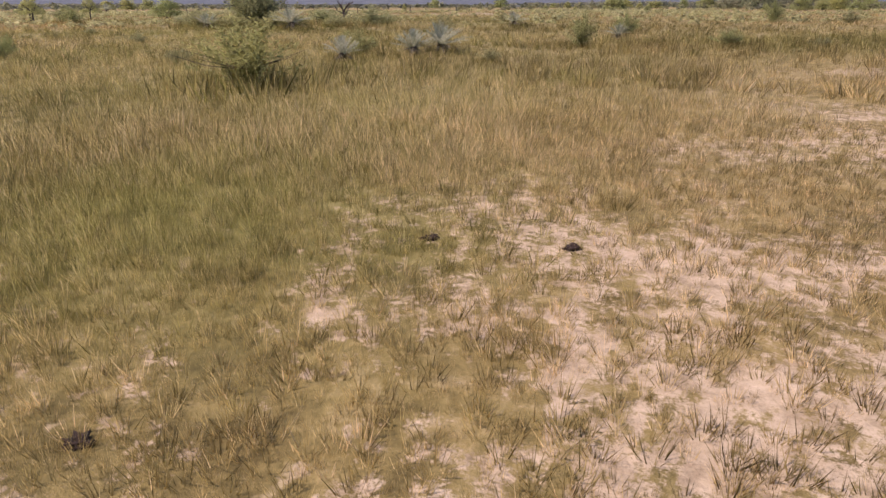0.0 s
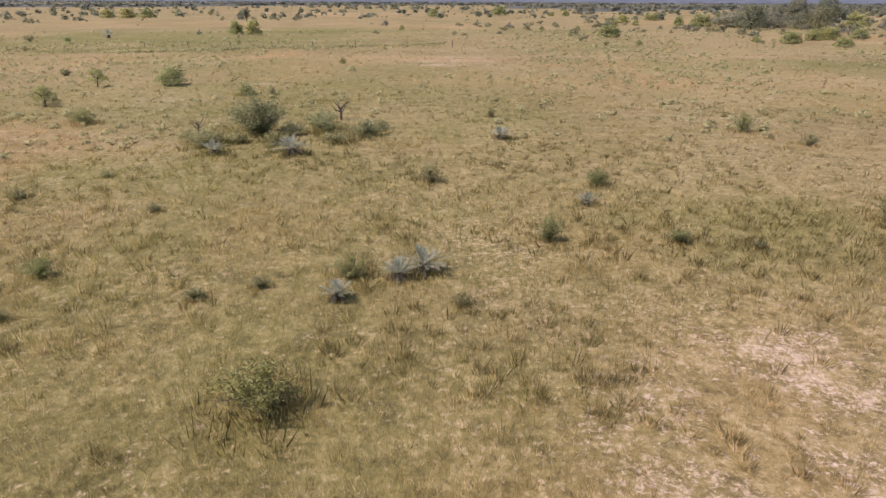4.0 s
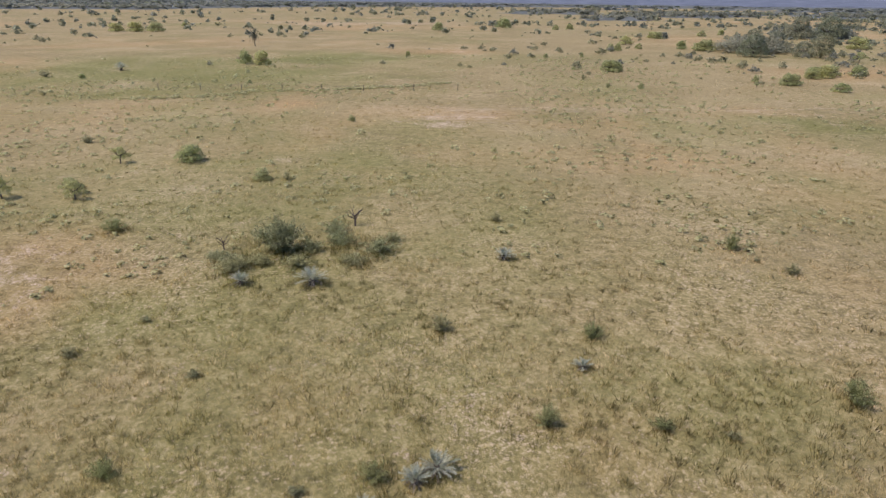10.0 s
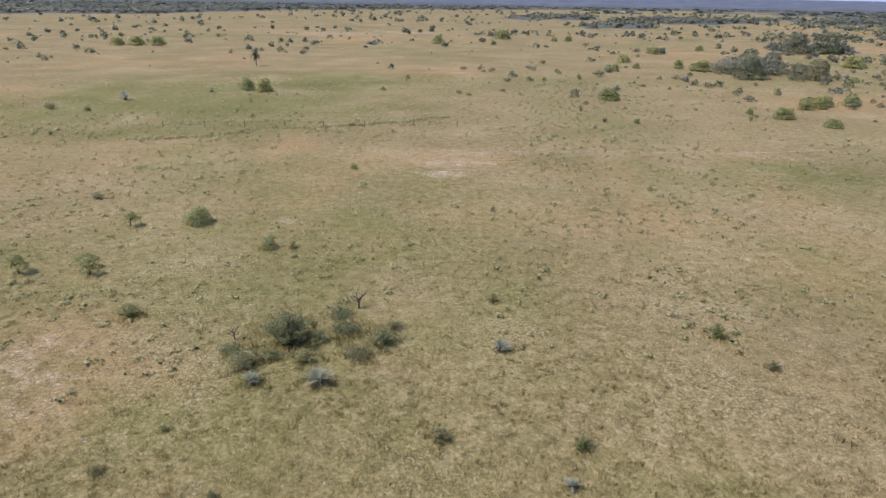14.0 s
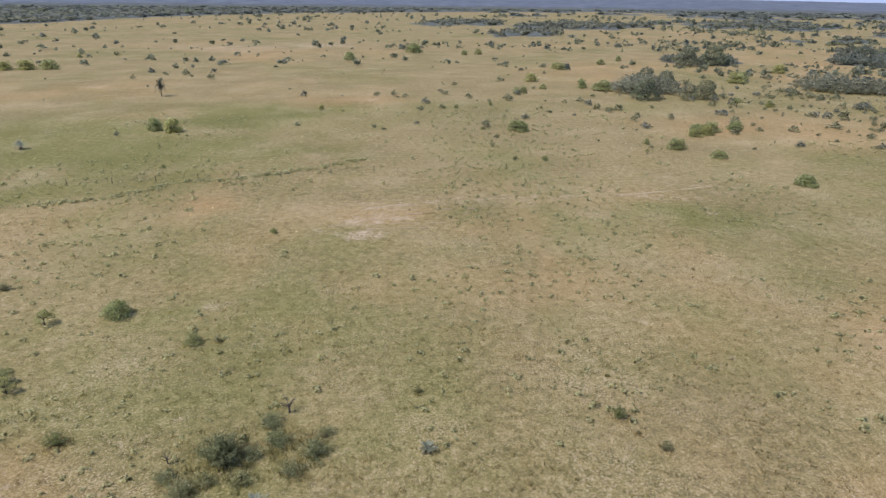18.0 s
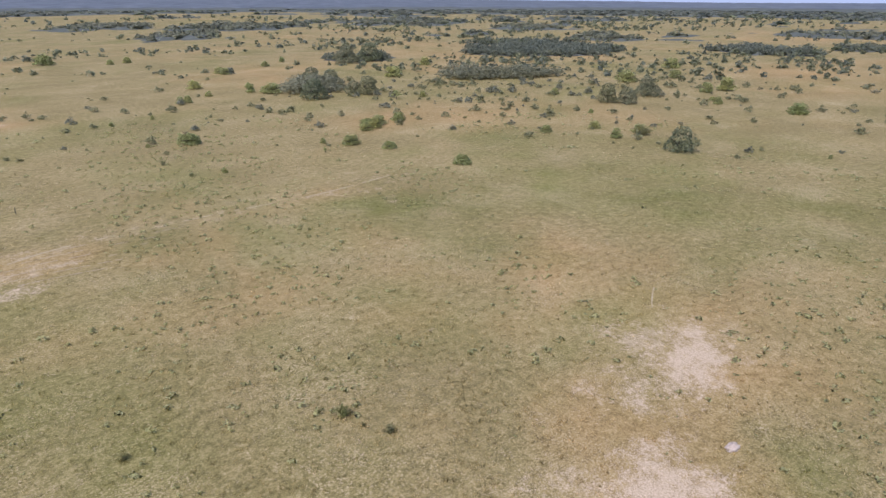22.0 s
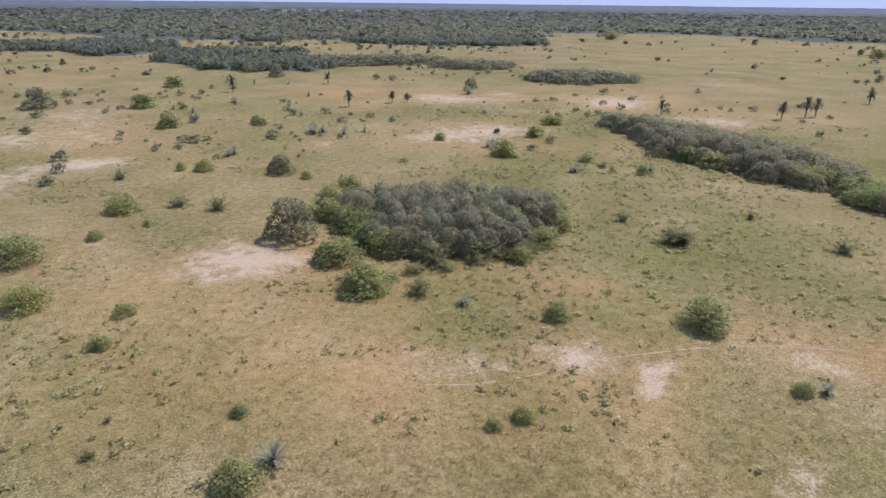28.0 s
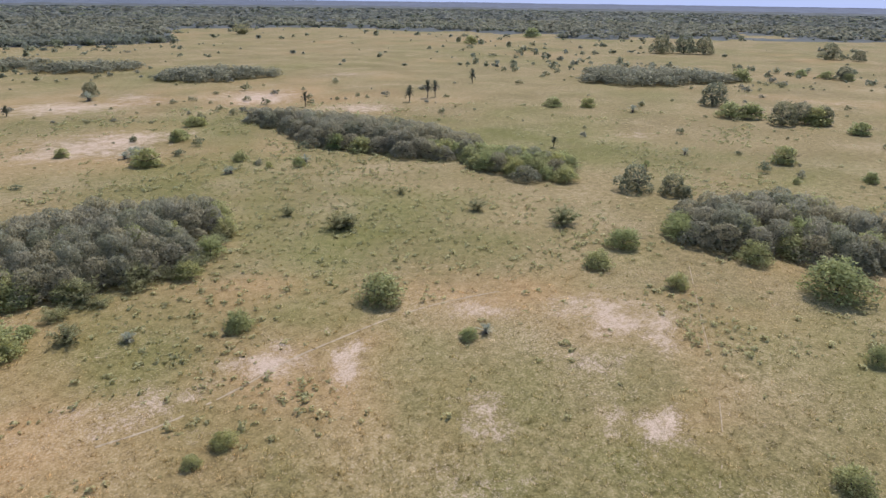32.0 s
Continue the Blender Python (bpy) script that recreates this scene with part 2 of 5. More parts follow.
# bare sand: x, y, half across, half along, heading, how bare
SAND_NEAR = [(-1.2, 2.4, 1.5, 1.2, 0, 0.40), (-0.2, 3.1, 1.5, 1.2, 30, 0.52), (1.5, 2.0, 1.5, 1.6, 40, 0.9), (2.9, 3.9, 1.9, 2.0, 41, 0.80), (1.2, 3.7, 1.5, 1.5, 20, 0.85), (5.0, 5.8, 3.0, 3.2, 41, 0.75), (8.6, 10.5, 4, 5, 36, 0.54), (12, 14, 4, 5, 40, 0.42), (-1.0, 1.4, 0.9, 0.5, 20, 0.8), (0.2, 1.2, 1.4, 0.6, 90, 0.7), (4, 24, 2.6, 2, 0, 0.40), (-31, 40, 3.4, 5, 321, 0.55)]
SAND_NORTH = [(0, 99, 4.6, 2.8, 0, 0.8), (2, 106, 6.0, 1.8, 2, 0.7), (7, 114, 13, 1.5, 4, 0.66), (55, 116, 13, 2.6, 20, 0.50), (73, 119, 7.5, 2.6, 20, 0.48), (66, 104, 7, 1.2, 122, 0.36), (-78, 529, 80, 40, 352, 0.5), (-27, 542, 31, 37, 358, 0.55), (2, 245, 5.4, 4, 1, 0.6), (-20, 73.7, 1.8, 1.5, 349, 0.5),
              (61.5, 32, 4.0, 8.4, 62, 1.0), (56, 34, 6.4, 8.0, 59, 0.72), (41, 20, 4.4, 5.2, 62, 1.0), (36, 24, 7, 3.4, 57, 0.62), (28, 115.5, 15, 2.4, 4, 0.46), (72.5, -1.5, 2.4, 9, 38, 0.6), (67, -9, 3.4, 2.6, 91, 0.45), (59, -27, 4.5, 2.4, 120, 0.36)]
SAND_EAST = [(174, -44, 11, 9, 105, 1.0), (156, -60, 20, 10, 112, 0.95), (161, -82, 26, 15, 118, 1.0), (194, -85, 18, 9, 114, 0.85), (211, -126, 26, 15, 122, 0.9), (114, -110, 24, 14, 134, 1.0), (84, -80, 6, 4, 135, 0.5), (160, -117, 6.7, 12, 127, 0.72),
             (148, -130, 7.8, 7, 133, 0.68), (78, -137, 12, 13, 151, 1.0), (89, -183, 15, 14, 154, 0.72), (86, -219, 15, 12, 159, 0.68), (59, -154, 9.5, 5, 160, 1.0), (95, -129, 5, 15, 145, 0.7), (84, -106, 4, 6.6, 141, 0.78)]
SAND_SOUTH = [(66, -186, 10, 9, 161, 0.68), (74, -207, 11, 11, 164, 0.62), (212, -290, 33, 50, 144, 0.45), (520, -742, 160, 120, 145, 0.72), (41, -98, 3.4, 7, 158, 0.52), (18.5, -89, 8.8, 8.2, 171, 1.0), (17, -148, 4.1, 2.6, 177, 0.68),
              (5.5, -166, 4.6, 4.4, 181, 0.68), (-37, -178, 15, 15, 194, 0.95), (-49, -241, 24, 11, 193, 0.9), (-107, -225, 12, 17, 207, 1.0), (-120, -182, 12, 7, 214, 0.9), (-71, -253, 6.5, 10, 197, 0.7)]
SAND_WEST = [(-20.5, -55.5, 3.8, 3.3, 207, 0.95), (-26.1, -50.2, 2.0, 4.2, 212, 0.9), (-45, -49, 3.8, 2.0, 224, 0.8), (-56.5, -36.5, 5.6, 4.8, 237, 1.0), (-40.4, -22.6, 3.0, 2.5, 240, 0.95), (-30.4, -34, 2.4, 4.4, 225, 0.56),
             (-8, -56.5, 7.2, 3.6, 196, 0.52), (-46, -32, 4.9, 4.4, 236, 0.44), (-158, -94, 5.4, 5.4, 239, 0.62), (-180, -268, 16, 8, 214, 0.6), (-274, -82, 22, 6, 254, 0.5), (-24, -28, 3, 2.4, 229, 0.42)]
LUSH = [(-17, 33, 16, 12, 0, 0.5), (-28, 55, 20, 18, 0, 0.5), (-6, 14, 7, 8, 0, 0.4), (-12, 25, 9, 7, 0, 0.4), (-5, 11, 4, 5, 0, 0.4), (-2.2, 4.8, 2.0, 2.2, 0, 0.7), (-48, 167, 33, 27, 346, 0.95), (-32, 206, 24, 26, 353, 0.75), (-57, 138, 14, 13, 341, 0.9), (-38, 99, 13, 16, 343, 0.65), (-27, 72, 4.7, 3.6, 344, 0.9), (-95, 170, 30, 24, 335, 0.9), (-42, 66, 12, 12, 0, 0.55),
        (61, 103, 10, 6, 28, 0.75), (36, 148, 44, 10, 90, 0.5), (152, 20, 27, 20, 81, 0.75), (78, 12, 4.4, 9.9, 78, 0.8)]
LUSH_SOUTH = [(53, 15, 5, 6.5, 69, 0.75), (40, 2, 10, 8, 80, 0.6), (120, 60, 30, 16, 70, 0.5), (74, -31, 9, 9, 119, 0.6), (37, -33, 5, 3.2, 136, 0.5), (25, -56, 9, 9, 157, 0.4), (113, -200, 16, 44, 151, 0.6), (32, -157, 27, 20, 168, 0.4),
              (-52, -81, 14, 18, 215, 0.5), (-62, -155, 17, 40, 204, 0.6), (-105, -112, 50, 26, 222, 0.5), (-8, -74, 22, 7, 90, 0.7), (88, -48, 24, 8, 120, 0.5)]
RUST = [(2, 80, 24, 7, 5, 0.7), (-19, 92, 10, 12, 351, 0.85), (-29, 117, 6, 8, 348, 0.9), (-17, 70, 11, 5.6, 350, 0.65), (4, 106, 15, 11, 3, 0.8), (30, 113, 24, 4, 92, 0.6), (70, 62, 6, 15, 43, 0.65), (-140, 255, 50, 22, 338, 0.85), (56, 33, 10, 19, 59, 0.9), (74, 64, 7, 6, 50, 0.7), (70, -5, 9, 8, 80, 0.85), (55, 116, 13, 5, 28, 0.5),
        (-30, 42, 7, 9, 321, 0.8), (9, 13, 7, 9, 38, 0.65), (-5, 26, 10, 6, 80, 0.35), (1, 3, 4, 4, 0, 0.5), (0, 15, 12, 8, 0, 0.55), (7, 25, 7, 6, 0, 0.6), (3, 11, 5, 6, 20, 0.4)]
RUST_FAR = [(300, 290, 110, 160, 47, 0.42), (420, 60, 160, 200, 85, 0.42), (330, 480, 120, 200, 30, 0.4), (700, 250, 200, 250, 70, 0.42), (260, -60, 50, 40, 100, 0.4)]
RUST_SOUTH = [(68, -18, 8, 6.6, 113, 0.8), (57, -28, 5, 3, 123, 0.7), (33, -33, 5.4, 2.9, 141, 0.6), (27, -69, 8.5, 9, 159, 0.5), (84, -80, 10, 10, 136, 0.5), (44, -105, 8, 13, 158, 0.7), (60, -65, 17, 6, 140, 0.45), (-50, -50, 13, 5.6, 225, 0.95), (-30, -71, 7.8, 4, 207, 0.5),
              (16, -88, 15, 13, 177, 0.75), (6, -58, 14, 8, 184, 0.55), (-45, -184, 28, 24, 196, 0.85), (-52, -254, 38, 20, 193, 0.8), (-129, -201, 25, 20, 214, 0.6), (-141, -271, 32, 16, 208, 0.7)]
# thick herbs: the damp hollows
HERBY = [(-42, 68, 12, 12, 0, 0.5), (-30, 58, 18, 14, 0, 0.5), (-50, 94, 17, 14, 335, 1.0), (36, 149, 46, 12, 90, 0.9), (-75, 130, 40, 14, 340, 0.7), (68, 12, 5, 16, 70, 0.9), (82, 4, 14, 10, 80, 0.6), (40, -55, 18, 10, 140, 0.7), (-14, -74, 26, 8, 90, 0.9), (88, 20, 22, 18, 85, 0.6), (-60, -70, 24, 14, 220, 0.6), (-52, -108, 22, 34, 205, 0.9), (-40, -92, 8, 18, 200, 0.9), (-28, -120, 20, 8, 90, 0.9)]
# ways: the wheel ruts, the footpaths and the old plough line
RUTS = [(30, -20.6), (33.9, -25.5), (39.7, -31.4), (47.6, -39.6), (56.8, -49.2), (68.4, -61.7), (76.8, -71.2), (88.7, -82.5), (98.2, -96.6), (109.6, -115.4), (117, -131.5), (122, -146)]
PATH_SOUTH = [(-2.6, -53), (-7.9, -52.2), (-14.6, -52.7), (-21.4, -54), (-27.2, -54.3), (-35.2, -54.3), (-43.3, -53.1), (-52, -50)]
PATH_WEST = [(-34, -13.6), (-36.8, -14.8), (-43.6, -17.6), (-53.5, -22.9), (-64.4, -29.7), (-86.4, -43.1)]
PATH_EAST = [(77, 49), (75.6, 47.4), (68.8, 43), (64.2, 38.8)]
SEDGE = [(-62, 121), (-50, 124), (-39.3, 134), (-27, 136.7), (-17.5, 140.1), (-8.2, 145), (1, 152)]
FENCE = [(-60.7, 133.5), (-52, 134.2), (-43.5, 135), (-34.9, 135.6), (-26.4, 135.9), (-17.5, 136.3), (-6.7, 137.8), (3, 139)]
PATH_NORTH = [(-0.8, 111), (8.5, 114.2), (19.2, 115), (35.7, 116), (54.8, 116), (75.7, 120)]


def zones(x, y):
    """Bareness, greenness and redness of the plain at each place."""
    sand = np.maximum.reduce([patches(x, y, rows) for rows in (SAND_NEAR, SAND_NORTH, SAND_EAST, SAND_SOUTH, SAND_WEST)])
    halo = np.maximum.reduce([patches(x, y, [(p, q, 1.9 * s, 1.9 * t, h, d) for p, q, s, t, h, d in rows], 0.9) for rows in (SAND_NORTH, SAND_SOUTH, SAND_WEST)])
    lush = np.clip(patches(x, y, LUSH + LUSH_SOUTH, 0.9) + 1.5 * (fbm(x, y, 45, 4) - 0.50) + 0.9 * (fbm(x - 70, y, 9, 3) - 0.5) + np.where(y < 0, 0.20, np.clip(np.hypot(x, y) / 400 - 0.06, 0, 0.12)), 0, 0.95)
    rust = np.clip(np.maximum(patches(x, y, RUST + RUST_FAR + RUST_SOUTH, 0.9), 0.75 * halo) + 1.9 * (fbm(x + 300, y, 60, 4) - 0.56) + 0.6 * (fbm(x, y + 80, 10, 3) - 0.5), 0, 0.95) * (1 - 0.6 * lush)
    return sand, lush, rust


def height(x, y):
    """A very flat plain: a shallow hollow at the start, soft swells further out."""
    r = np.hypot(x, y)
    hollow = -0.42 * np.clip((48 - r) / 30, 0, 1)
    return hollow + 0.22 * (fbm(x, y, 14, 3) - 0.5) + 0.05 * (fbm(x, y, 1.2, 2) - 0.5) * np.clip(60 / (r + 1), 0, 1)


def at_ground(x, y):
    return float(height(np.array([float(x)]), np.array([float(y)]))[0])


def mesh_of(name, verts, faces, mat, **attrs):
    me = bpy.data.meshes.new(name)
    me.from_pydata(verts, [], faces)
    me.materials.append(mat)
    for key, values in attrs.items():
        me.attributes.new(key, "FLOAT", "POINT").data.foreach_set("value", np.asarray(values, np.float32))
    return me


def quick_mesh(name, verts, faces, mat, normals=None, **attrs):
    """As mesh_of, for large arrays of faces that all have as many corners."""
    verts, faces = np.asarray(verts, np.float32), np.asarray(faces, np.int32)
    me = bpy.data.meshes.new(name)
    n, k = faces.shape
    me.vertices.add(len(verts))
    me.vertices.foreach_set("co", verts.ravel())
    me.loops.add(n * k)
    me.loops.foreach_set("vertex_index", faces.ravel())
    me.polygons.add(n)
    me.polygons.foreach_set("loop_start", np.arange(0, n * k, k, dtype=np.int32))
    me.polygons.foreach_set("loop_total", np.full(n, k, np.int32))
    me.update(calc_edges=True)
    me.validate()
    me.materials.append(mat)
    for key, values in attrs.items():
        me.attributes.new(key, "FLOAT", "POINT").data.foreach_set("value", np.asarray(values, np.float32))
    if normals is not None:
        me.polygons.foreach_set("use_smooth", np.ones(n, bool))
        me.normals_split_custom_set_from_vertices(np.asarray(normals, np.float32).reshape(-1, 3))
    return me


def smooth(me):
    me.polygons.foreach_set("use_smooth", np.ones(len(me.polygons), bool))
    return me


def part(name, me, parent, label=""):
    ob = new(name, me)
    ob.parent = parent
    if label:
        tagged(ob, label)
    return ob


def ring_grid(radii, turns, closed):
    """Corners and faces of a grid of rings round the origin."""
    r, a = np.meshgrid(radii, turns, indexing="ij")
    x, y = (r * np.sin(a)).ravel(), (r * np.cos(a)).ravel()
    n, k = len(radii), len(turns)
    i, j = np.meshgrid(np.arange(n - 1), np.arange(k if closed else k - 1), indexing="ij")
    i, j = i.ravel(), j.ravel()
    jj = (j + 1) % k
    return x, y, np.stack([i * k + j, i * k + jj, (i + 1) * k + jj, (i + 1) * k + j], -1)


def build_ground():
    radii = np.concatenate([[0.001], np.geomspace(0.5, 160, 230), np.geomspace(163, 4900, 100)])
    x, y, faces = ring_grid(radii, np.linspace(0, 2 * np.pi, 540, endpoint=False), True)
    sand, lush, rust = zones(x, y)
    me = smooth(quick_mesh("ground", np.stack([x, y, height(x, y)], -1), faces, M_GROUND, sand=sand, lush=lush, rust=rust))
    tagged(new("ground", me), "flat sandy plain of dry straw-coloured grass with bare pale patches", "ground", kind="structure")


build_ground()


def strip(name, line, offset, width, depth, seed, parent, mat):
    """A worn line in the grass with uneven edges, following the ground."""
    pts = [Vector((*p, 0)) for p in line]
    n = len(pts)
    smoothed = []
    for i in range(n - 1):
        p0, p1, p2, p3 = pts[max(i - 1, 0)], pts[i], pts[i + 1], pts[min(i + 2, n - 1)]
        steps = max(2, int((p2 - p1).length / 0.5))
        for k in range(steps):
            t = k / steps
            smoothed.append(0.5 * ((2 * p1) + (p2 - p0) * t + (2 * p0 - 5 * p1 + 4 * p2 - p3) * t * t + (3 * p1 - p0 - 3 * p2 + p3) * t ** 3))
    g = random.Random(seed)
    c = np.array([v[:2] for v in smoothed])
    d = np.gradient(c, axis=0)
    d /= np.linalg.norm(d, axis=1, keepdims=True)
    side = np.stack([d[:, 1], -d[:, 0]], -1)
    wob = np.array([g.uniform(0.6, 1.2) for _ in c])
    cut = fbm(c[:, 0] + seed * 31, c[:, 1], 4.0, 3)
    edge = [c + side * (offset + k * width * wob[:, None]) for k in (-0.5, 0.0, 0.5)]
    verts = np.concatenate([np.column_stack([e, height(e[:, 0], e[:, 1]) + (0.05 if j == 1 else 0.02)]) for j, e in enumerate(edge)])
    m = len(c)
    i = np.arange(m - 1)
    i = i[cut[:-1] > depth]
    faces = np.concatenate([np.stack([i + j * m, i + 1 + j * m, i + 1 + (j + 1) * m, i + (j + 1) * m], -1) for j in (0, 1)])
    part(name, quick_mesh(name, verts, faces[:, ::-1], mat), parent)


def build_ways():
    track = tagged(new("dirt_track"), "two pale wheel ruts of a dirt track through grass", "track", kind="structure")
    for k in (-1, 1):
        strip("wheel_rut", RUTS[3:], k * 0.74, 0.30, 0.25, 2 + k, track, M_RUT)
        strip("wheel_rut", RUTS[:4], k * 0.74, 0.16, 0.44, 6 + k, track, M_STRAW)
    field = tagged(new("plough_lines"), "pale broken furrow lines of an old ploughed strip", "furrows", kind="structure")
    for k in range(6):
        strip("furrow", [(-8 + 2 * k, 100.5 + 2.4 * k), (4 + k, 101 + 2.45 * k), (12 + 3 * k, 100.6 + 2.4 * k)], 0.0, 0.22, 0.47, 20 + k, field, M_RUT)
    for line, width, cut in ((PATH_SOUTH, 0.26, 0.32), (PATH_WEST, 0.11, 0.5), (PATH_EAST, 0.18, 0.45), (PATH_NORTH, 0.5, 0.45)):
        trail = tagged(new("trail"), "narrow sandy animal trail worn into the grass", "trail", kind="structure")
        strip("worn_line", line, 0.0, width, cut, len(line), trail, M_STRAW)


# ---------------------------------------------------------------- far woods and the rim of the plain
# far groves: middle, half across, half along, heading
FAR_GROVES = [(372, -378, 40, 30, 136), (272, -468, 32, 18, 150), (398, -237, 56, 50, 121), (362, -137, 17, 8, 111), (183, -543, 48, 46, 162), (318, -322, 38, 20, 135), (79, -419, 20, 16, 170), (31, -383, 32, 37, 176), (794, -353, 78, 29, 114), (65, -455, 41, 25, 173), (142, -491, 23, 33, 164), (-128, -573, 62, 25, 193), (570, -144, 90, 16, 104), (760, -99, 50, 18, 97)]
FAR_GROVES_NORTH = [(382, 366, 58, 50, 46), (222, 386, 22, 11, 30), (500, 262, 38, 26, 62), (203, 735, 42, 60, 16), (790, 330, 40, 36, 66), (347, 932, 90, 80, 21), (590, 208, 20, 22, 70), (815, 256, 54, 40, 72), (639, 942, 68, 120, 34), (1020, 131, 49, 60, 83), (663, 674, 47, 50, 44), (163, 1041, 52, 80, 9), (-382, 1488, 72, 120, 346), (-575, -393, 36, 24, 236), (-355, -793, 71, 29, 204)]

build_ways()
AZ_FROM, AZ_TO = radians(-50), radians(270)


def wood_cover(x, y):
    """How closely the far plain is wooded at each place."""
    r = np.hypot(x, y)
    a = np.degrees(np.arctan2(x, y)) % 360
    first = np.interp(a, [0, 20, 45, 65, 89, 113, 121, 134, 150, 158, 166, 178, 187, 198, 200, 207, 219, 232, 246, 257, 275, 320, 336, 357], [1700, 2200, 1750, 1600, 1500, 1250, 1090, 1150, 1080, 850, 640, 590, 560, 620, 760, 870, 770, 780, 730, 800, 850, 1050, 1060, 1700])
    wide = 0.45 * fbm(x, y, 210, 4) + 0.55 * fbm(x + 900, y, 60, 3)
    solid = np.clip((r - first) / 60 + 3.0 * (wide - 0.45), 0, 1) * np.clip(14 * (wide - 0.33), 0, 1)
    # groves and belts of trees before the closed woods, in the north and the east
    share = np.interp(a, [0, 15, 40, 110, 135, 320, 345, 360], [0.2, 0.7, 0.8, 0.8, 0, 0, 0.1, 0.2])
    belts = np.clip(8.0 * (wide - 0.64 + 0.10 * np.clip((r - 500) / 900, 0, 1)), 0, 1) * np.clip((r - 420) / 150, 0, 1) * share
    cover = np.maximum(solid, belts)
    return np.maximum(cover, patches(x, y, [(*g, 1.0) for g in FAR_GROVES + FAR_GROVES_NORTH], 0.22))


def build_far_woods():
    radii = np.geomspace(300, 2900, 170)
    turns = np.linspace(AZ_FROM, AZ_TO, 760)
    x, y, faces = ring_grid(radii, turns, False)
    r = np.hypot(x, y)
    cover = wood_cover(x, y)
    lumps = np.where(r < 1500, 0.55 * lattice(x / 9.0, y / 9.0) + 0.45 * lattice(x / 4.5 + 40, y / 4.5), fbm(x, y, 70, 3))
    z = np.clip(cover * 1.6 - 0.3, 0, 1) * (1.2 + 8.0 * lumps) * np.interp(r, [560, 700, 2000, 2300], [0.3, 0.62, 0.7, 1.0]) - 0.5 + np.clip((r - 2500) / 2400, 0, 1) * 8
    keep = (cover[faces] > 0.02).any(1)
    me = smooth(quick_mesh("far_woods", np.stack([x, y, z], -1), faces[keep], M_CANOPY))
    tagged(new("far_woods", me), "dark grey-green woodland canopy spreading to the horizon", "woods", kind="stuff")
    turns = np.linspace(0, 2 * np.pi, 900, endpoint=False)
    x, y, faces = ring_grid(np.geomspace(2840, 4880, 26), turns, True)
    r = np.hypot(x, y)
    z = np.interp(r, [2840, 2900, 4880], [-1.5, 4.0, 17.0]) + np.clip((r - 2840) / 120, 0, 1) * (3.0 * fbm(x, y, 500, 3) + np.interp(r, [2840, 4880], [4.0, 2.0]) * lattice(x / 22, y / 22))
    # the land rises softly in the north
    z += np.interp(np.degrees(np.arctan2(x, y)), [-80, -40, 25, 60], [0, 34, 34, 0]) * np.clip((r - 2840) / 2000, 0, 1)
    # the pale sky low over the horizon
    m, tree, bsdf = material("low_sky", 1.0, 0.0)
    bsdf.inputs["Base Color"].default_value = (0, 0, 0, 1)
    bsdf.inputs["Emission Color"].default_value, bsdf.inputs["Emission Strength"].default_value = (0.50, 0.61, 0.86, 1), 1.0
    ring = np.linspace(0, 2 * np.pi, 90, endpoint=False)
    k = np.arange(90)
    rim = np.column_stack([4893 * np.sin(ring), 4893 * np.cos(ring)])
    wall = np.concatenate([np.column_stack([rim, np.full(90, -5.0)]), np.column_stack([rim, np.full(90, 420.0)])])
    far = smooth(quick_mesh("sky_backdrop", wall, np.stack([k, (k + 1) % 90, (k + 1) % 90 + 90, k + 90], -1), m))
    tagged(new("sky_backdrop", far), "pale blue sky low over the horizon", "sky", kind="structure")
    # the wooded rise carries the haze's blue in its base colour
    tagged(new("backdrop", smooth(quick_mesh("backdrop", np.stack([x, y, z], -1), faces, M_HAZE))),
           "low wooded rise along the horizon, tinted blue for distance haze", "backdrop", kind="structure")


build_far_woods()


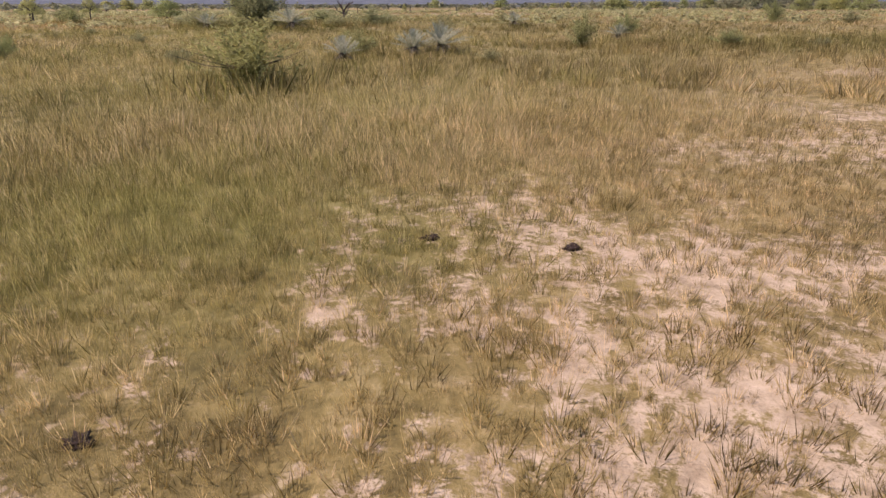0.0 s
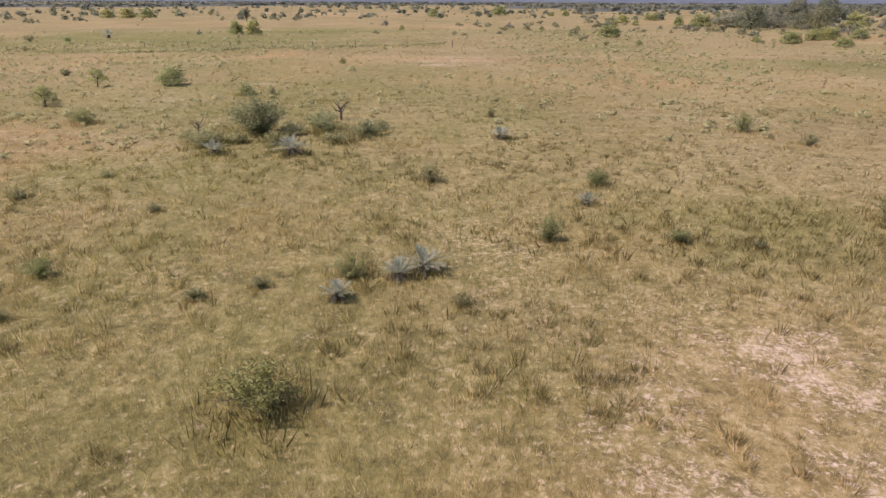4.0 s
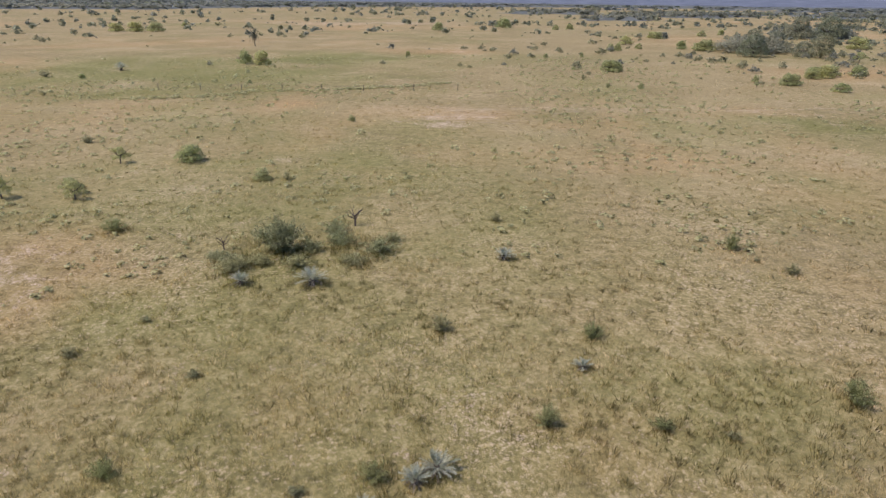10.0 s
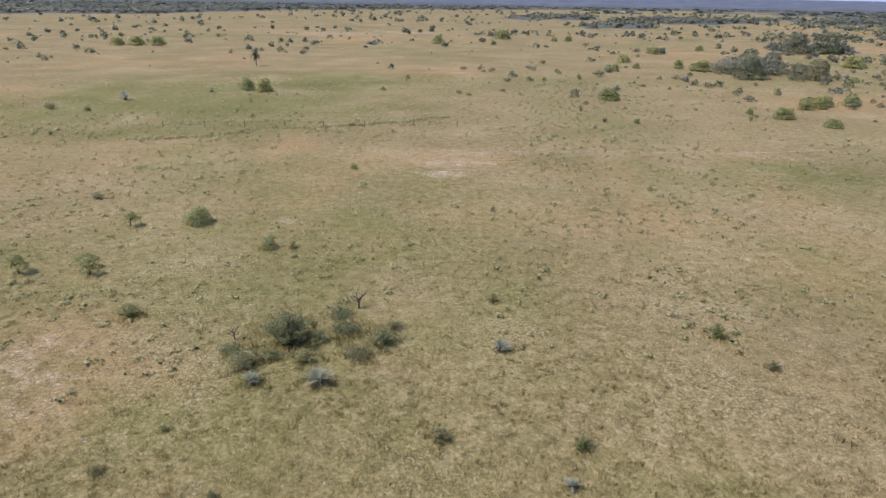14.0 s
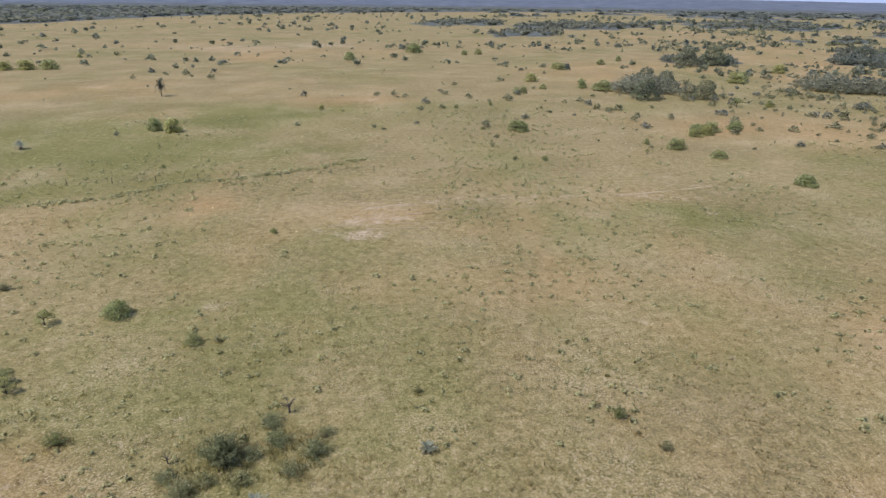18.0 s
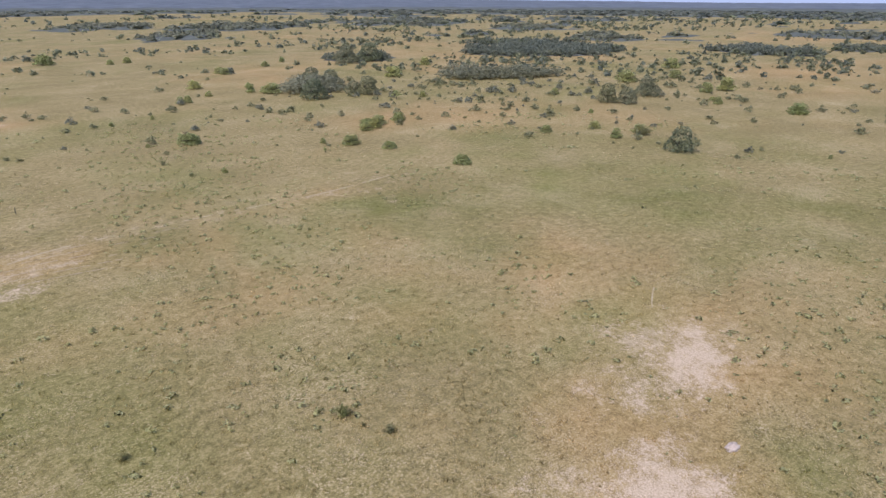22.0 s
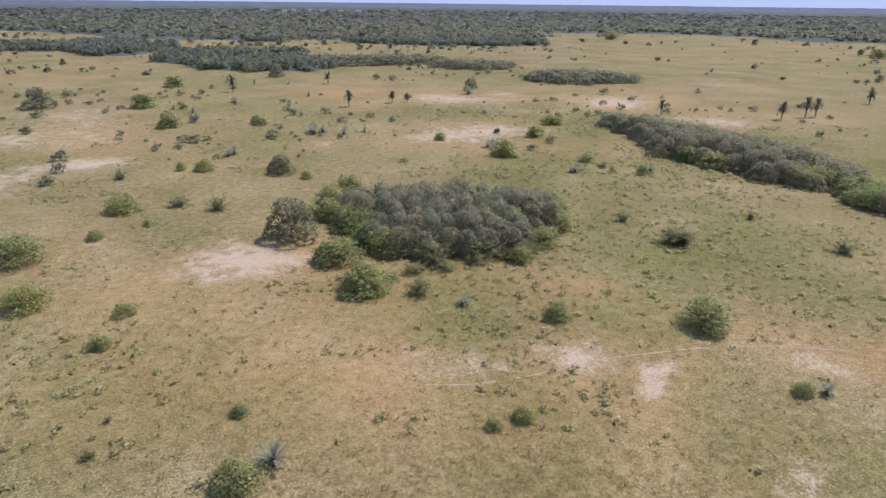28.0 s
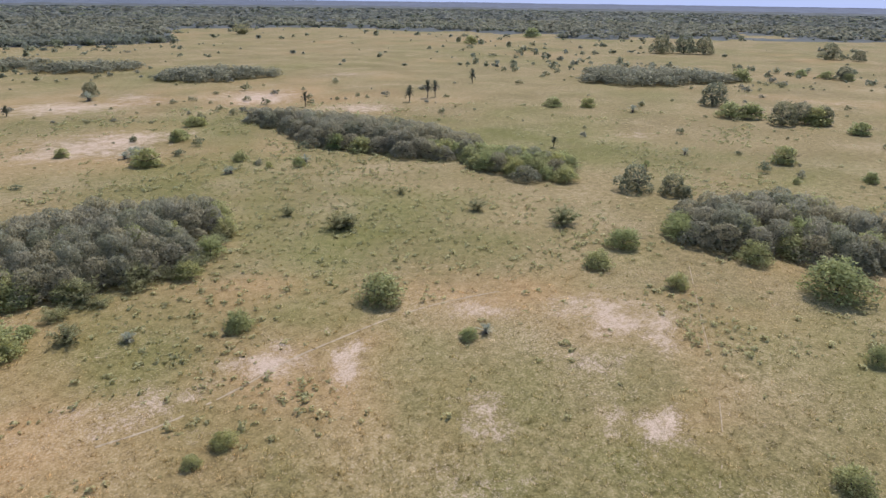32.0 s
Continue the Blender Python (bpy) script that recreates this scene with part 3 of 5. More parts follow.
# ---------------------------------------------------------------- plants
def leaf_cloud(seed, lobes, count, size, flat=0.75, shell=0.66):
    """Many small leaf sprays on a crown made of lobes (x, y, z, radius): an uneven outline with gaps."""
    g = np.random.default_rng(seed)
    lobes = np.array(lobes, float)
    pick = g.choice(len(lobes), 3 * count, p=lobes[:, 3] ** 2 / (lobes[:, 3] ** 2).sum())
    d = g.normal(size=(3 * count, 3))
    d /= np.linalg.norm(d, axis=1, keepdims=True)
    d[:, 2] = np.where(d[:, 2] < -0.45, -0.4 * d[:, 2], d[:, 2])
    rad = lobes[pick, 3] * (shell + (1.08 - shell) * g.random(3 * count) ** 0.7 + 0.34 * (g.random(3 * count) < 0.16) * g.random(3 * count))
    c = lobes[pick, :3] + d * rad[:, None] * np.array([1, 1, flat])
    inner = (np.linalg.norm((c[:, None] - lobes[None, :, :3]) / np.array([1, 1, flat]), axis=2) / lobes[None, :, 3]).min(1)
    order = np.argsort(inner < (0.84 if shell > 0.5 else 0.0), kind="stable")
    best = np.sort(order[:count])
    c, d = c[best], d[best]
    c[:, 2] = np.maximum(c[:, 2], 0.02)
    nrm = d + 0.95 * g.normal(size=(count, 3))
    nrm /= np.linalg.norm(nrm, axis=1, keepdims=True)
    u = np.cross(nrm, g.normal(size=(count, 3)))
    u /= np.linalg.norm(u, axis=1, keepdims=True)
    v = np.cross(nrm, u)
    s = size * (0.55 + 0.9 * g.random(count))[:, None]
    k = (0.5 + 0.45 * g.random(count))[:, None]
    bend = nrm * s * 0.25
    verts = np.stack([c - u * s, c + u * s * 0.5 - v * s * k, c + u * s * 0.7 + v * s * k + bend], 1).reshape(-1, 3)
    faces = np.arange(count)[:, None] * 3 + [0, 1, 2]
    soft = d * np.array([1, 1, 1.1]) + 0.4 * g.normal(size=(count, 3)) + [0, 0, 0.55]
    soft /= np.linalg.norm(soft, axis=1, keepdims=True)
    return verts, faces, np.repeat(soft, 3, 0)


def feather_cloud(seed, shoots, count, size, slim=0.22, drop=0.55, bare=0.06):
    """A twiggy shrub: narrow leaves along many shoots that fan out from one foot, with ragged tips and gaps between."""
    g = np.random.default_rng(seed)
    a, q = 2 * np.pi * g.random(shoots), np.sqrt(g.random(shoots))
    lobe = 1 + 0.18 * np.cos(3 * a + seed) + 0.12 * np.cos(5 * a + 2 * seed)
    out = 0.46 * q * lobe
    top = (1 - drop * q ** 2) * (0.62 + 0.42 * g.random(shoots))
    k = g.integers(0, shoots, count)
    t = bare + (1 - bare) * g.random(count) ** 0.9
    far = out[k] * (0.12 + 0.88 * t ** 1.25)
    c = np.stack([np.cos(a[k]) * far, np.sin(a[k]) * far, top[k] * t ** 0.85], -1) + g.normal(0, 0.030, (count, 3))
    c[:, 2] = np.maximum(c[:, 2], 0.02)
    way = np.stack([np.cos(a[k]) * out[k], np.sin(a[k]) * out[k], 0.8 * top[k]], -1)
    way /= np.linalg.norm(way, axis=1, keepdims=True)
    u = way + 0.75 * g.normal(size=(count, 3))
    u /= np.linalg.norm(u, axis=1, keepdims=True)
    v = np.cross(u, g.normal(size=(count, 3)))
    v /= np.linalg.norm(v, axis=1, keepdims=True)
    s = size * (0.5 + 0.9 * g.random(count))[:, None]
    verts = np.stack([c - v * s * slim, c + v * s * slim, c + u * s * 1.6], 1).reshape(-1, 3)
    faces = np.arange(count)[:, None] * 3 + [0, 1, 2]
    soft = c * np.array([1.6, 1.6, 0.8]) + 0.35 * g.normal(size=(count, 3)) + [0, 0, 0.9]
    soft /= np.linalg.norm(soft, axis=1, keepdims=True)
    return verts, faces, np.repeat(soft, 3, 0)


def crown_mesh(name, mat, *args, **kw):
    verts, faces, soft = leaf_cloud(*args, **kw)
    return quick_mesh(name, verts, faces, mat, soft)


def limb(bm, a, b, ra, rb, sides=6):
    """A tapered limb from a to b."""
    a, b = Vector(a), Vector(b)
    m = (b - a).to_track_quat("Z", "Y").to_matrix()
    rings = []
    for p, r in ((a, ra), (b, rb)):
        rings.append([bm.verts.new(p + m @ Vector((r * math.cos(2 * math.pi * k / sides), r * math.sin(2 * math.pi * k / sides), 0))) for k in range(sides)])
    for k in range(sides):
        bm.faces.new((rings[0][k], rings[0][(k + 1) % sides], rings[1][(k + 1) % sides], rings[1][k]))
    bm.faces.new(rings[1])


def mesh_from(name, bm, mat):
    me = bpy.data.meshes.new(name)
    bm.normal_update()
    bm.to_mesh(me)
    bm.free()
    me.materials.append(mat)
    return me


def trunk_mesh(seed, top, girth, limbs, reach, mat=None):
    """A leaning trunk that forks into limbs."""
    g = random.Random(seed)
    bm = bmesh.new()
    fork = Vector((g.uniform(-0.06, 0.06), g.uniform(-0.06, 0.06), top * 0.42))
    limb(bm, (0, 0, -0.08), fork, girth, girth * 0.75)
    for k in range(limbs):
        a = 2 * math.pi * (k + g.uniform(-0.3, 0.3)) / limbs
        mid = fork + Vector((math.cos(a) * reach * 0.5, math.sin(a) * reach * 0.5, top * g.uniform(0.12, 0.25)))
        end = mid + Vector((math.cos(a + g.uniform(-0.6, 0.6)) * reach * 0.5, math.sin(a) * reach * 0.5, top * g.uniform(0.1, 0.3)))
        limb(bm, fork, mid, girth * 0.6, girth * 0.38, 5)
        limb(bm, mid, end, girth * 0.38, girth * 0.12, 4)
    return mesh_from("trunk", bm, mat or M_BARK)


def random_lobes(seed, count, spread, low, high, small, large):
    """An uneven dome: a high middle off the axis, a shoulder ring, a low skirt and stray shoots."""
    g = random.Random(seed)
    lean = g.uniform(0, 6.28)
    out = [(0.09 * math.cos(lean), 0.09 * math.sin(lean), high - 0.06, large * g.uniform(0.85, 1.05))]
    for ring, share, rise in ((0.62, 0.45, 0.58), (1.0, 0.55, 0.08)):
        n = max(3, round(count * share))
        for k in range(n):
            a, d = 2 * math.pi * (k + g.uniform(-0.45, 0.45)) / n + ring, spread * ring * g.uniform(0.6, 1.2)
            d *= 1 + 0.22 * math.cos(a - lean)
            z = low + (high - low) * max(0.0, rise + g.uniform(-0.24, 0.22))
            out.append((math.cos(a) * d, math.sin(a) * d, z, g.uniform(0.75 * small, 0.5 * (small + large))))
    for k in range(3):
        a = g.uniform(0, 6.28)
        out.append((math.cos(a) * spread * 1.2, math.sin(a) * spread * 1.2, low * 0.9, 0.6 * small))
        out.append((math.cos(a) * spread * 0.5, math.sin(a) * spread * 0.5, high + 0.05, 0.5 * small))
    return out


def plant(name, label, category, crown, trunk, crown_label="", twiggy=False):
    ob = new(name)
    tagged(ob, label, category)
    stem = part("stem" if twiggy else "trunk", trunk, ob)
    if twiggy:
        tagged(stem, kind="stuff")
    part("crown", crown, ob, crown_label)
    return ob


# models are one unit wide and one unit high, built aside and then copied
def shrub_models(mat, seed, name, label, count, size, shoots=0, slim=0.22, drop=0.55):
    made = []
    for k in range(6):
        if shoots:
            verts, faces, soft = feather_cloud(seed + k, shoots, count, size, slim, drop)
            crown = quick_mesh("crown", verts, faces, mat, soft)
        else:
            lobes = random_lobes(seed + k, 17 + k % 3, 0.29, 0.12, 0.66, 0.20, 0.29)
            crown = crown_mesh("crown", mat, seed + k, lobes, count, size, flat=1.0, shell=0.5)
        made.append(plant(name, label, "shrub", crown, trunk_mesh(seed + k, 0.6, 0.012 if shoots else 0.022, 8, 0.5), twiggy=shoots > 0))
    return made


GREEN = shrub_models(M_GREEN, 100, "shrub", "rounded green thorn shrub standing in dry grass", 3400, 0.024)
FAR_GREEN = shrub_models(M_GREEN, 110, "shrub", "rounded green thorn shrub far out on the plain", 1500, 0.040)
NEAR = shrub_models(M_OLIVE, 120, "shrub", "twiggy olive-green thorn shrub rising from dry grass", 5200, 0.030, 46)
GREY = shrub_models(M_GREY, 140, "grey_shrub", "low grey-green twiggy shrub in dry grass", 1500, 0.055, 40)
BRUSH = shrub_models(M_HERB, 160, "low_brush", "low soft olive brush thicket growing round a shrub", 3000, 0.042, 60, 0.18, 0.7)
THICKET = shrub_models(M_THICKET, 180, "tall_shrub", "tall dense green thorn shrub amid low brush", 9000, 0.030, 120, 0.26, 0.45)


def tree_models():
    dark, deep, far, small = [], [], [], []
    for k in range(4):
        lobes = random_lobes(200 + k, 15, 0.32, 0.14, 0.74, 0.19, 0.29)
        trunk = trunk_mesh(200 + k, 0.7, 0.030, 6, 0.40)
        dark.append(plant("evergreen_tree", "dense grey-green evergreen tree of a grove", "tree", crown_mesh("crown", M_DARK, 200 + k, lobes, 3600, 0.0235, flat=1.0, shell=0.6), trunk))
        far.append(plant("evergreen_tree", "dense grey-green evergreen tree far out on the plain", "tree", crown_mesh("crown", M_DARK, 220 + k, lobes, 1800, 0.036, flat=1.0), trunk))
        deep.append(plant("evergreen_tree", "dense deep-green evergreen tree standing on open grassland", "tree", crown_mesh("crown", M_DEEP, 230 + k, lobes, 2600, 0.029, flat=1.0), trunk))
        lobes = random_lobes(240 + k, 8, 0.31, 0.38, 0.80, 0.13, 0.22)
        small.append(plant("small_tree", "small spreading thorn tree with a thin crown over dry grass", "tree",
                           crown_mesh("crown", M_GREEN, 240 + k, lobes, 2200, 0.022, flat=0.8), trunk_mesh(240 + k, 0.95, 0.035, 5, 0.40)))
    return dark, deep, far, small


DARK, DEEP, FAR_DARK, SMALL = tree_models()


def add_fronds(parent, name, mat, seed, count, length, up_from, up_to, droop, width, high, label=""):
    """Arching feather fronds round one crown, each a rib with leaflets on both sides."""
    g = random.Random(seed)
    for k in range(count):
        verts, faces = [], []
        a = 2.399963 * k + g.uniform(-0.2, 0.2)
        rise = radians(g.uniform(up_from, up_to))
        out, side = Vector((math.cos(a), math.sin(a), 0)), Vector((-math.sin(a), math.cos(a), 0))
        size = length * g.uniform(0.8, 1.1)
        steps = 8
        for j in range(steps):
            f0, f1 = j / steps, (j + 1) / steps
            spot = [out * (size * f * math.cos(rise) * (1 - 0.2 * f)) + Vector((0, 0, size * (f * math.sin(rise) - droop * f * f))) for f in (f0, f1)]
            w = width * size * (0.35 + 0.65 * math.sin(math.pi * min(1, 0.15 + 0.85 * f0)))
            rib = 0.014 * size
            i = len(verts)
            verts += [spot[0] - side * rib, spot[0] + side * rib, spot[1] + side * rib * 0.7, spot[1] - side * rib * 0.7]
            faces.append((i, i + 1, i + 2, i + 3))
            for sign in (-1, 1):
                for cut in (0.0, 0.5):
                    foot, heel = spot[0].lerp(spot[1], cut), spot[0].lerp(spot[1], cut + 0.42)
                    tip = heel + side * sign * w + (spot[1] - spot[0]) * 1.1 + Vector((0, 0, 0.1 * w + g.uniform(-0.05, 0.06) * size))
                    i = len(verts)
                    verts += [foot, heel, tip]
                    faces.append((i, i + 1, i + 2))
        part(name, mesh_of(name, [tuple(v) for v in verts], faces, mat), parent, label).location.z = high


def palm_models():
    young, tall = [], []
    for k in range(3):
        ob = tagged(new("young_palm"), "young silvery blue-green feather palm with arching fronds in the grass", "palm")
        bm = bmesh.new()
        limb(bm, (0, 0, -0.05), (0.01, 0, 0.26), 0.08, 0.06, 8)
        part("trunk", mesh_from("trunk", bm, M_BARK), ob)
        add_fronds(ob, "frond", M_FROND, 300 + k, 40, 0.62, 24, 86, 0.26, 0.10, 0.18)
        add_fronds(ob, "dry_frond", M_DEADFROND, 320 + k, 12, 0.40, -45, 0, 0.15, 0.12, 0.22, "withered hanging frond")
        young.append(ob)
        ob = tagged(new("palm_tree"), "single-stemmed palm with a skirt of dry fronds on the plain", "palm")
        bm = bmesh.new()
        for j in range(5):
            limb(bm, (0.012 * math.sin(j), 0, j * 0.15 - 0.05), (0.012 * math.sin(j + 1), 0, j * 0.15 + 0.10), 0.042 + 0.004 * (j % 2), 0.036, 7)
        part("trunk", mesh_from("trunk", bm, M_BARK), ob)
        add_fronds(ob, "frond", M_PALM, 340 + k, 34, 0.62, -25, 65, 0.30, 0.24, 0.70)
        add_fronds(ob, "dry_frond", M_DEADFROND, 360 + k, 18, 0.34, -75, -30, 0.1, 0.28, 0.70, "withered hanging frond")
        tall.append(ob)
    return young, tall


YOUNG, TALL = palm_models()


def snag_model():
    g = random.Random(5)
    ob = tagged(new("dead_tree"), "bare dark dead tree with broken forked branches", "dead tree")
    bm = bmesh.new()
    limb(bm, (0, 0, -0.05), (0.03, 0.02, 0.45), 0.05, 0.04)
    part("trunk", mesh_from("trunk", bm, M_DEADWOOD), ob)
    for k in range(6):
        bm = bmesh.new()
        a = k * 1.1
        p = Vector((0.03, 0.02, 0.22 + 0.04 * k))
        q = p + Vector((math.cos(a) * 0.26, math.sin(a) * 0.26, g.uniform(0.08, 0.3)))
        limb(bm, p, q, 0.028, 0.018, 5)
        for s in (-0.7, 0.5):
            limb(bm, q, q + Vector((math.cos(a + s) * 0.2, math.sin(a + s) * 0.2, g.uniform(0.05, 0.25))), 0.017, 0.006, 4)
        part("branch", mesh_from("branch", bm, M_DEADWOOD), ob)
    return ob


SNAG = snag_model()
GREEN_SHRUBS_A = [(40.8, 467.1, 12.2, 3.6), (35.1, 224.2, 2, 1.7), (75.5, 446.9, 5.3, 3.6), (86, 452.4, 6.2, 4.4), (37.3, 184.4, 1.3, 1.6), (49, 229.6, 1.7, 2.4), (5.2, 24.3, 1.3, 1.4), (66.2, 258.2, 3.5, 3.3), (47, 182.3, 6, 3.4), (69.6, 259.7, 3.5, 4), (48.9, 181.8, 5.3, 3.2), (83.6, 299, 6.6, 4.4), (9.2, 32.5, 1.5, 1.1), (81.2, 271.6, 2.9, 3.5), (45.1, 145, 1.6, 1.7), (114.1, 357, 6.5, 3.9), (114.7, 350.8, 6.2, 4.1), (105.2, 290, 3.3, 2.8), (100.4, 274.1, 4.4, 4.2), (105.2, 267.7, 6.4, 3.7), (148.7, 378.3, 5, 3.8), (106.8, 264.9, 8.3, 5.4), (169.5, 400, 4.2, 4.1)]
GREEN_SHRUBS_B = [(10.7, 24.1, 1.2, 0.4), (78.8, 160.3, 2, 2.3), (23.6, 46.4, 1.6, 1.7), (83.7, 154, 3.6, 3.3), (84.9, 154.3, 4, 3.2), (97.7, 169.3, 4.4, 2.8), (101.1, 174.6, 5.1, 2.8), (102.1, 171.5, 4.7, 3.7), (106.4, 175.6, 5.2, 3.6), (90.6, 143.4, 4, 2), (183.4, 287.4, 10.3, 4.6), (194, 300, 6.9, 4.6), (114.9, 176.7, 4.9, 2.1), (116.9, 179, 4.8, 2.5), (153.9, 217.7, 3, 3.8), (233.2, 327.5, 7.3, 5.6), (21.1, 26.1, 1.9, 1.6), (95.6, 117.8, 4.9, 2.7), (142, 133.9, 4.2, 1.9), (203.3, 188.9, 3.7, 4), (180, 148.4, 2.3, 1.8), (158.7, 128.7, 4.3, 2.3), (151.6, 114.9, 3.5, 3.9)]
GREEN_SHRUBS_C = [(265.3, 198.4, 10.5, 4.6), (164.1, 115.5, 4.9, 3.1), (343, 225.2, 10.9, 5.5), (298.3, 192.9, 8.1, 3.3), (262.8, 153, 6.8, 5), (242.5, 138.4, 3.1, 1.9), (235.4, 131.4, 3.8, 4.8), (275.2, 151.4, 7.9, 6.9), (238, 102.5, 7.7, 2.6), (175.2, 64.9, 1.3, 1.3), (920.3, 202.7, 22.2, 10.6), (44, 8.5, 1.9, 0.7), (921.1, 118.9, 17.5, 9.1), (235.2, 16.3, 4.2, 2.8), (228.2, 7.6, 2, 1.9), (111.5, -11.5, 2.6, 1.2), (96.1, -17.4, 4.7, 2.5), (238.7, -45.5, 5.5, 3.8), (52.7, -12.6, 1.1, 0.6), (239.2, -63.7, 4.7, 5.2), (112.5, -30.2, 3.4, 1.8), (84.8, -23.9, 2.7, 1.4), (239.1, -78.6, 8.5, 4)]
GREEN_SHRUBS_D = [(215.1, -75.5, 3.7, 2.1), (120.7, -45.1, 2.2, 1), (234.6, -93.9, 8.7, 3.1), (236.6, -95.7, 8.4, 3.1), (250, -115.2, 4.4, 1.9), (119.6, -55.9, 5.1, 2.4), (103.7, -51.8, 1.9, 1.1), (103.9, -60.1, 2.7, 2.1), (102.8, -60.3, 2.9, 1.3), (233.2, -143.2, 6.7, 1.8), (76.2, -50.6, 2.3, 2.5), (76.4, -51.5, 3.1, 2.3), (68.4, -50.3, 2.8, 1.2), (64.3, -50.8, 2.3, 1.4), (59.2, -47.8, 2.9, 1.4), (193.3, -156.6, 10.6, 3.8), (127.8, -107.5, 4.7, 2.1), (123.9, -127.8, 4.4, 2.7), (62.4, -64.9, 4.4, 1.9), (52.1, -55.9, 3.1, 2.1), (159.1, -179.2, 8.9, 4.4), (64.3, -74.2, 6.5, 2.7), (51.6, -66.8, 4, 1.6)]
GREEN_SHRUBS_E = [(60.1, -79.6, 7.4, 2), (40.9, -57.8, 4.1, 2), (105.8, -169.2, 3.6, 2.9), (55.6, -95.8, 5.1, 3.4), (42.9, -78.1, 5.8, 3.3), (50.2, -93.3, 8.1, 4.8), (31, -66.5, 2.9, 1.5), (41.8, -101.1, 2.2, 1.4), (30.5, -74, 3, 1.9), (41.9, -102.1, 2.8, 1.4), (41.1, -115.2, 6.5, 3.2), (14.3, -42.1, 4.4, 1.2), (35.4, -107.1, 1.5, 1.2), (15, -51.4, 1.9, 0.5), (65.7, -235.8, 9.4, 2.9), (36.8, -144.3, 2.5, 2.5), (49.7, -196.8, 7.1, 4.8), (66.3, -292.8, 8.8, 2.8), (31.8, -143.5, 5.2, 2.8), (24.7, -200.9, 4.8, 2.7), (23.2, -196.7, 4.7, 3), (9.7, -106.6, 5.7, 3), (6.3, -86.8, 4.8, 3.2)]
GREEN_SHRUBS_F = [(9.2, -133, 3.2, 1.3), (4.5, -114.6, 6.6, 4.2), (2.2, -101.7, 7.4, 4.4), (1.6, -75.9, 6.8, 4.2), (0.8, -123.2, 6.2, 3.2), (-0.1, -74.1, 2.9, 3.1), (-1.7, -89, 6.3, 3.4), (-2.4, -78.2, 2.3, 0.8), (-4, -90.1, 6.3, 3.1), (-8.3, -85, 4.9, 1.9), (-26.5, -167.3, 4, 2.4), (-7.8, -45.3, 1.8, 1.1), (-10.7, -45.9, 2.5, 1.2), (-38.7, -146.6, 7.5, 2.1), (-22.1, -81.4, 4.1, 1.7), (-27.5, -87.5, 5.3, 2.6), (-53.7, -167.5, 4.4, 3.7), (-20.6, -63.9, 3.5, 2.8), (-55.3, -169.7, 4.9, 2.8), (-64.7, -185.1, 5.3, 2.8), (-32.8, -93.7, 4.3, 3.2), (-67.4, -185, 4.6, 2.4), (-57.1, -138, 4.1, 1.7)]
GREEN_SHRUBS_G = [(-58.8, -127.5, 1.8, 1.6), (-64.5, -124.3, 3.1, 2.7), (-37.5, -58.6, 6.3, 4.1), (-38.9, -44.6, 2.4, 1.5), (-398.1, -398.4, 12.8, 5.5), (-527.9, -438.9, 17.7, 4.2), (-179.3, -140.7, 6.5, 2.7), (-187.9, -132, 6.5, 2.3), (-67.5, -46.8, 4.8, 2.5), (-76.9, -48.7, 5.7, 2.7), (-69.5, -35.6, 3.4, 2.3), (-89.2, -39.7, 3.7, 2.3), (-207.4, -88.9, 9.4, 4.1), (-315.8, -131, 11.1, 4.4), (-211.4, -83.1, 9.3, 4.5), (-87.1, -32.6, 5.8, 2.3), (-153.5, -52.3, 6.7, 4.7), (-366.3, -120.8, 6, 3.9), (-136.9, -43.7, 1.9, 1.7), (-215.4, -65.3, 8.9, 6.4), (-363.6, -107.6, 7.3, 3.7), (-362, -96.7, 7.4, 3), (-208.2, -50.8, 6.9, 3.7)]
GREEN_SHRUBS_H = [(-83.5, -20.3, 9.4, 4.3), (-150.6, -33.3, 3.4, 2.6), (-45.4, -8.1, 3.5, 1.3), (-67.9, -11.8, 2.6, 3.4), (-14.2, 20.7, 1.4, 0.7), (-37.6, 61.5, 0.9, 0.6), (-87, 151.8, 1.9, 1.2), (-27.7, 48.8, 2.1, 1.4), (-181.9, 358.9, 8.7, 3.4), (-172, 360.9, 10, 3.6), (-161.7, 362.2, 10, 3.3), (-30.6, 72.9, 3.7, 1.8), (-173.2, 431.8, 3.7, 2.9), (-59.5, 191.1, 5.1, 4.4), (-45.2, 146.3, 1.1, 1), (-19.8, 65.3, 2.1, 1.5), (-13.9, 47.1, 4.4, 2.9), (-54.1, 188.7, 5.9, 4.6), (-12.3, 44.4, 3, 0.5), (-14.9, 100.7, 1.3, 1.2), (-2.7, 20.6, 1.5, 0.7), (-12.8, 225.1, 2, 2.7), (-4.3, 410.6, 7.9, 6.1)]
GREEN_SHRUBS = GREEN_SHRUBS_A + GREEN_SHRUBS_B + GREEN_SHRUBS_C + GREEN_SHRUBS_D + GREEN_SHRUBS_E + GREEN_SHRUBS_F + GREEN_SHRUBS_G + GREEN_SHRUBS_H
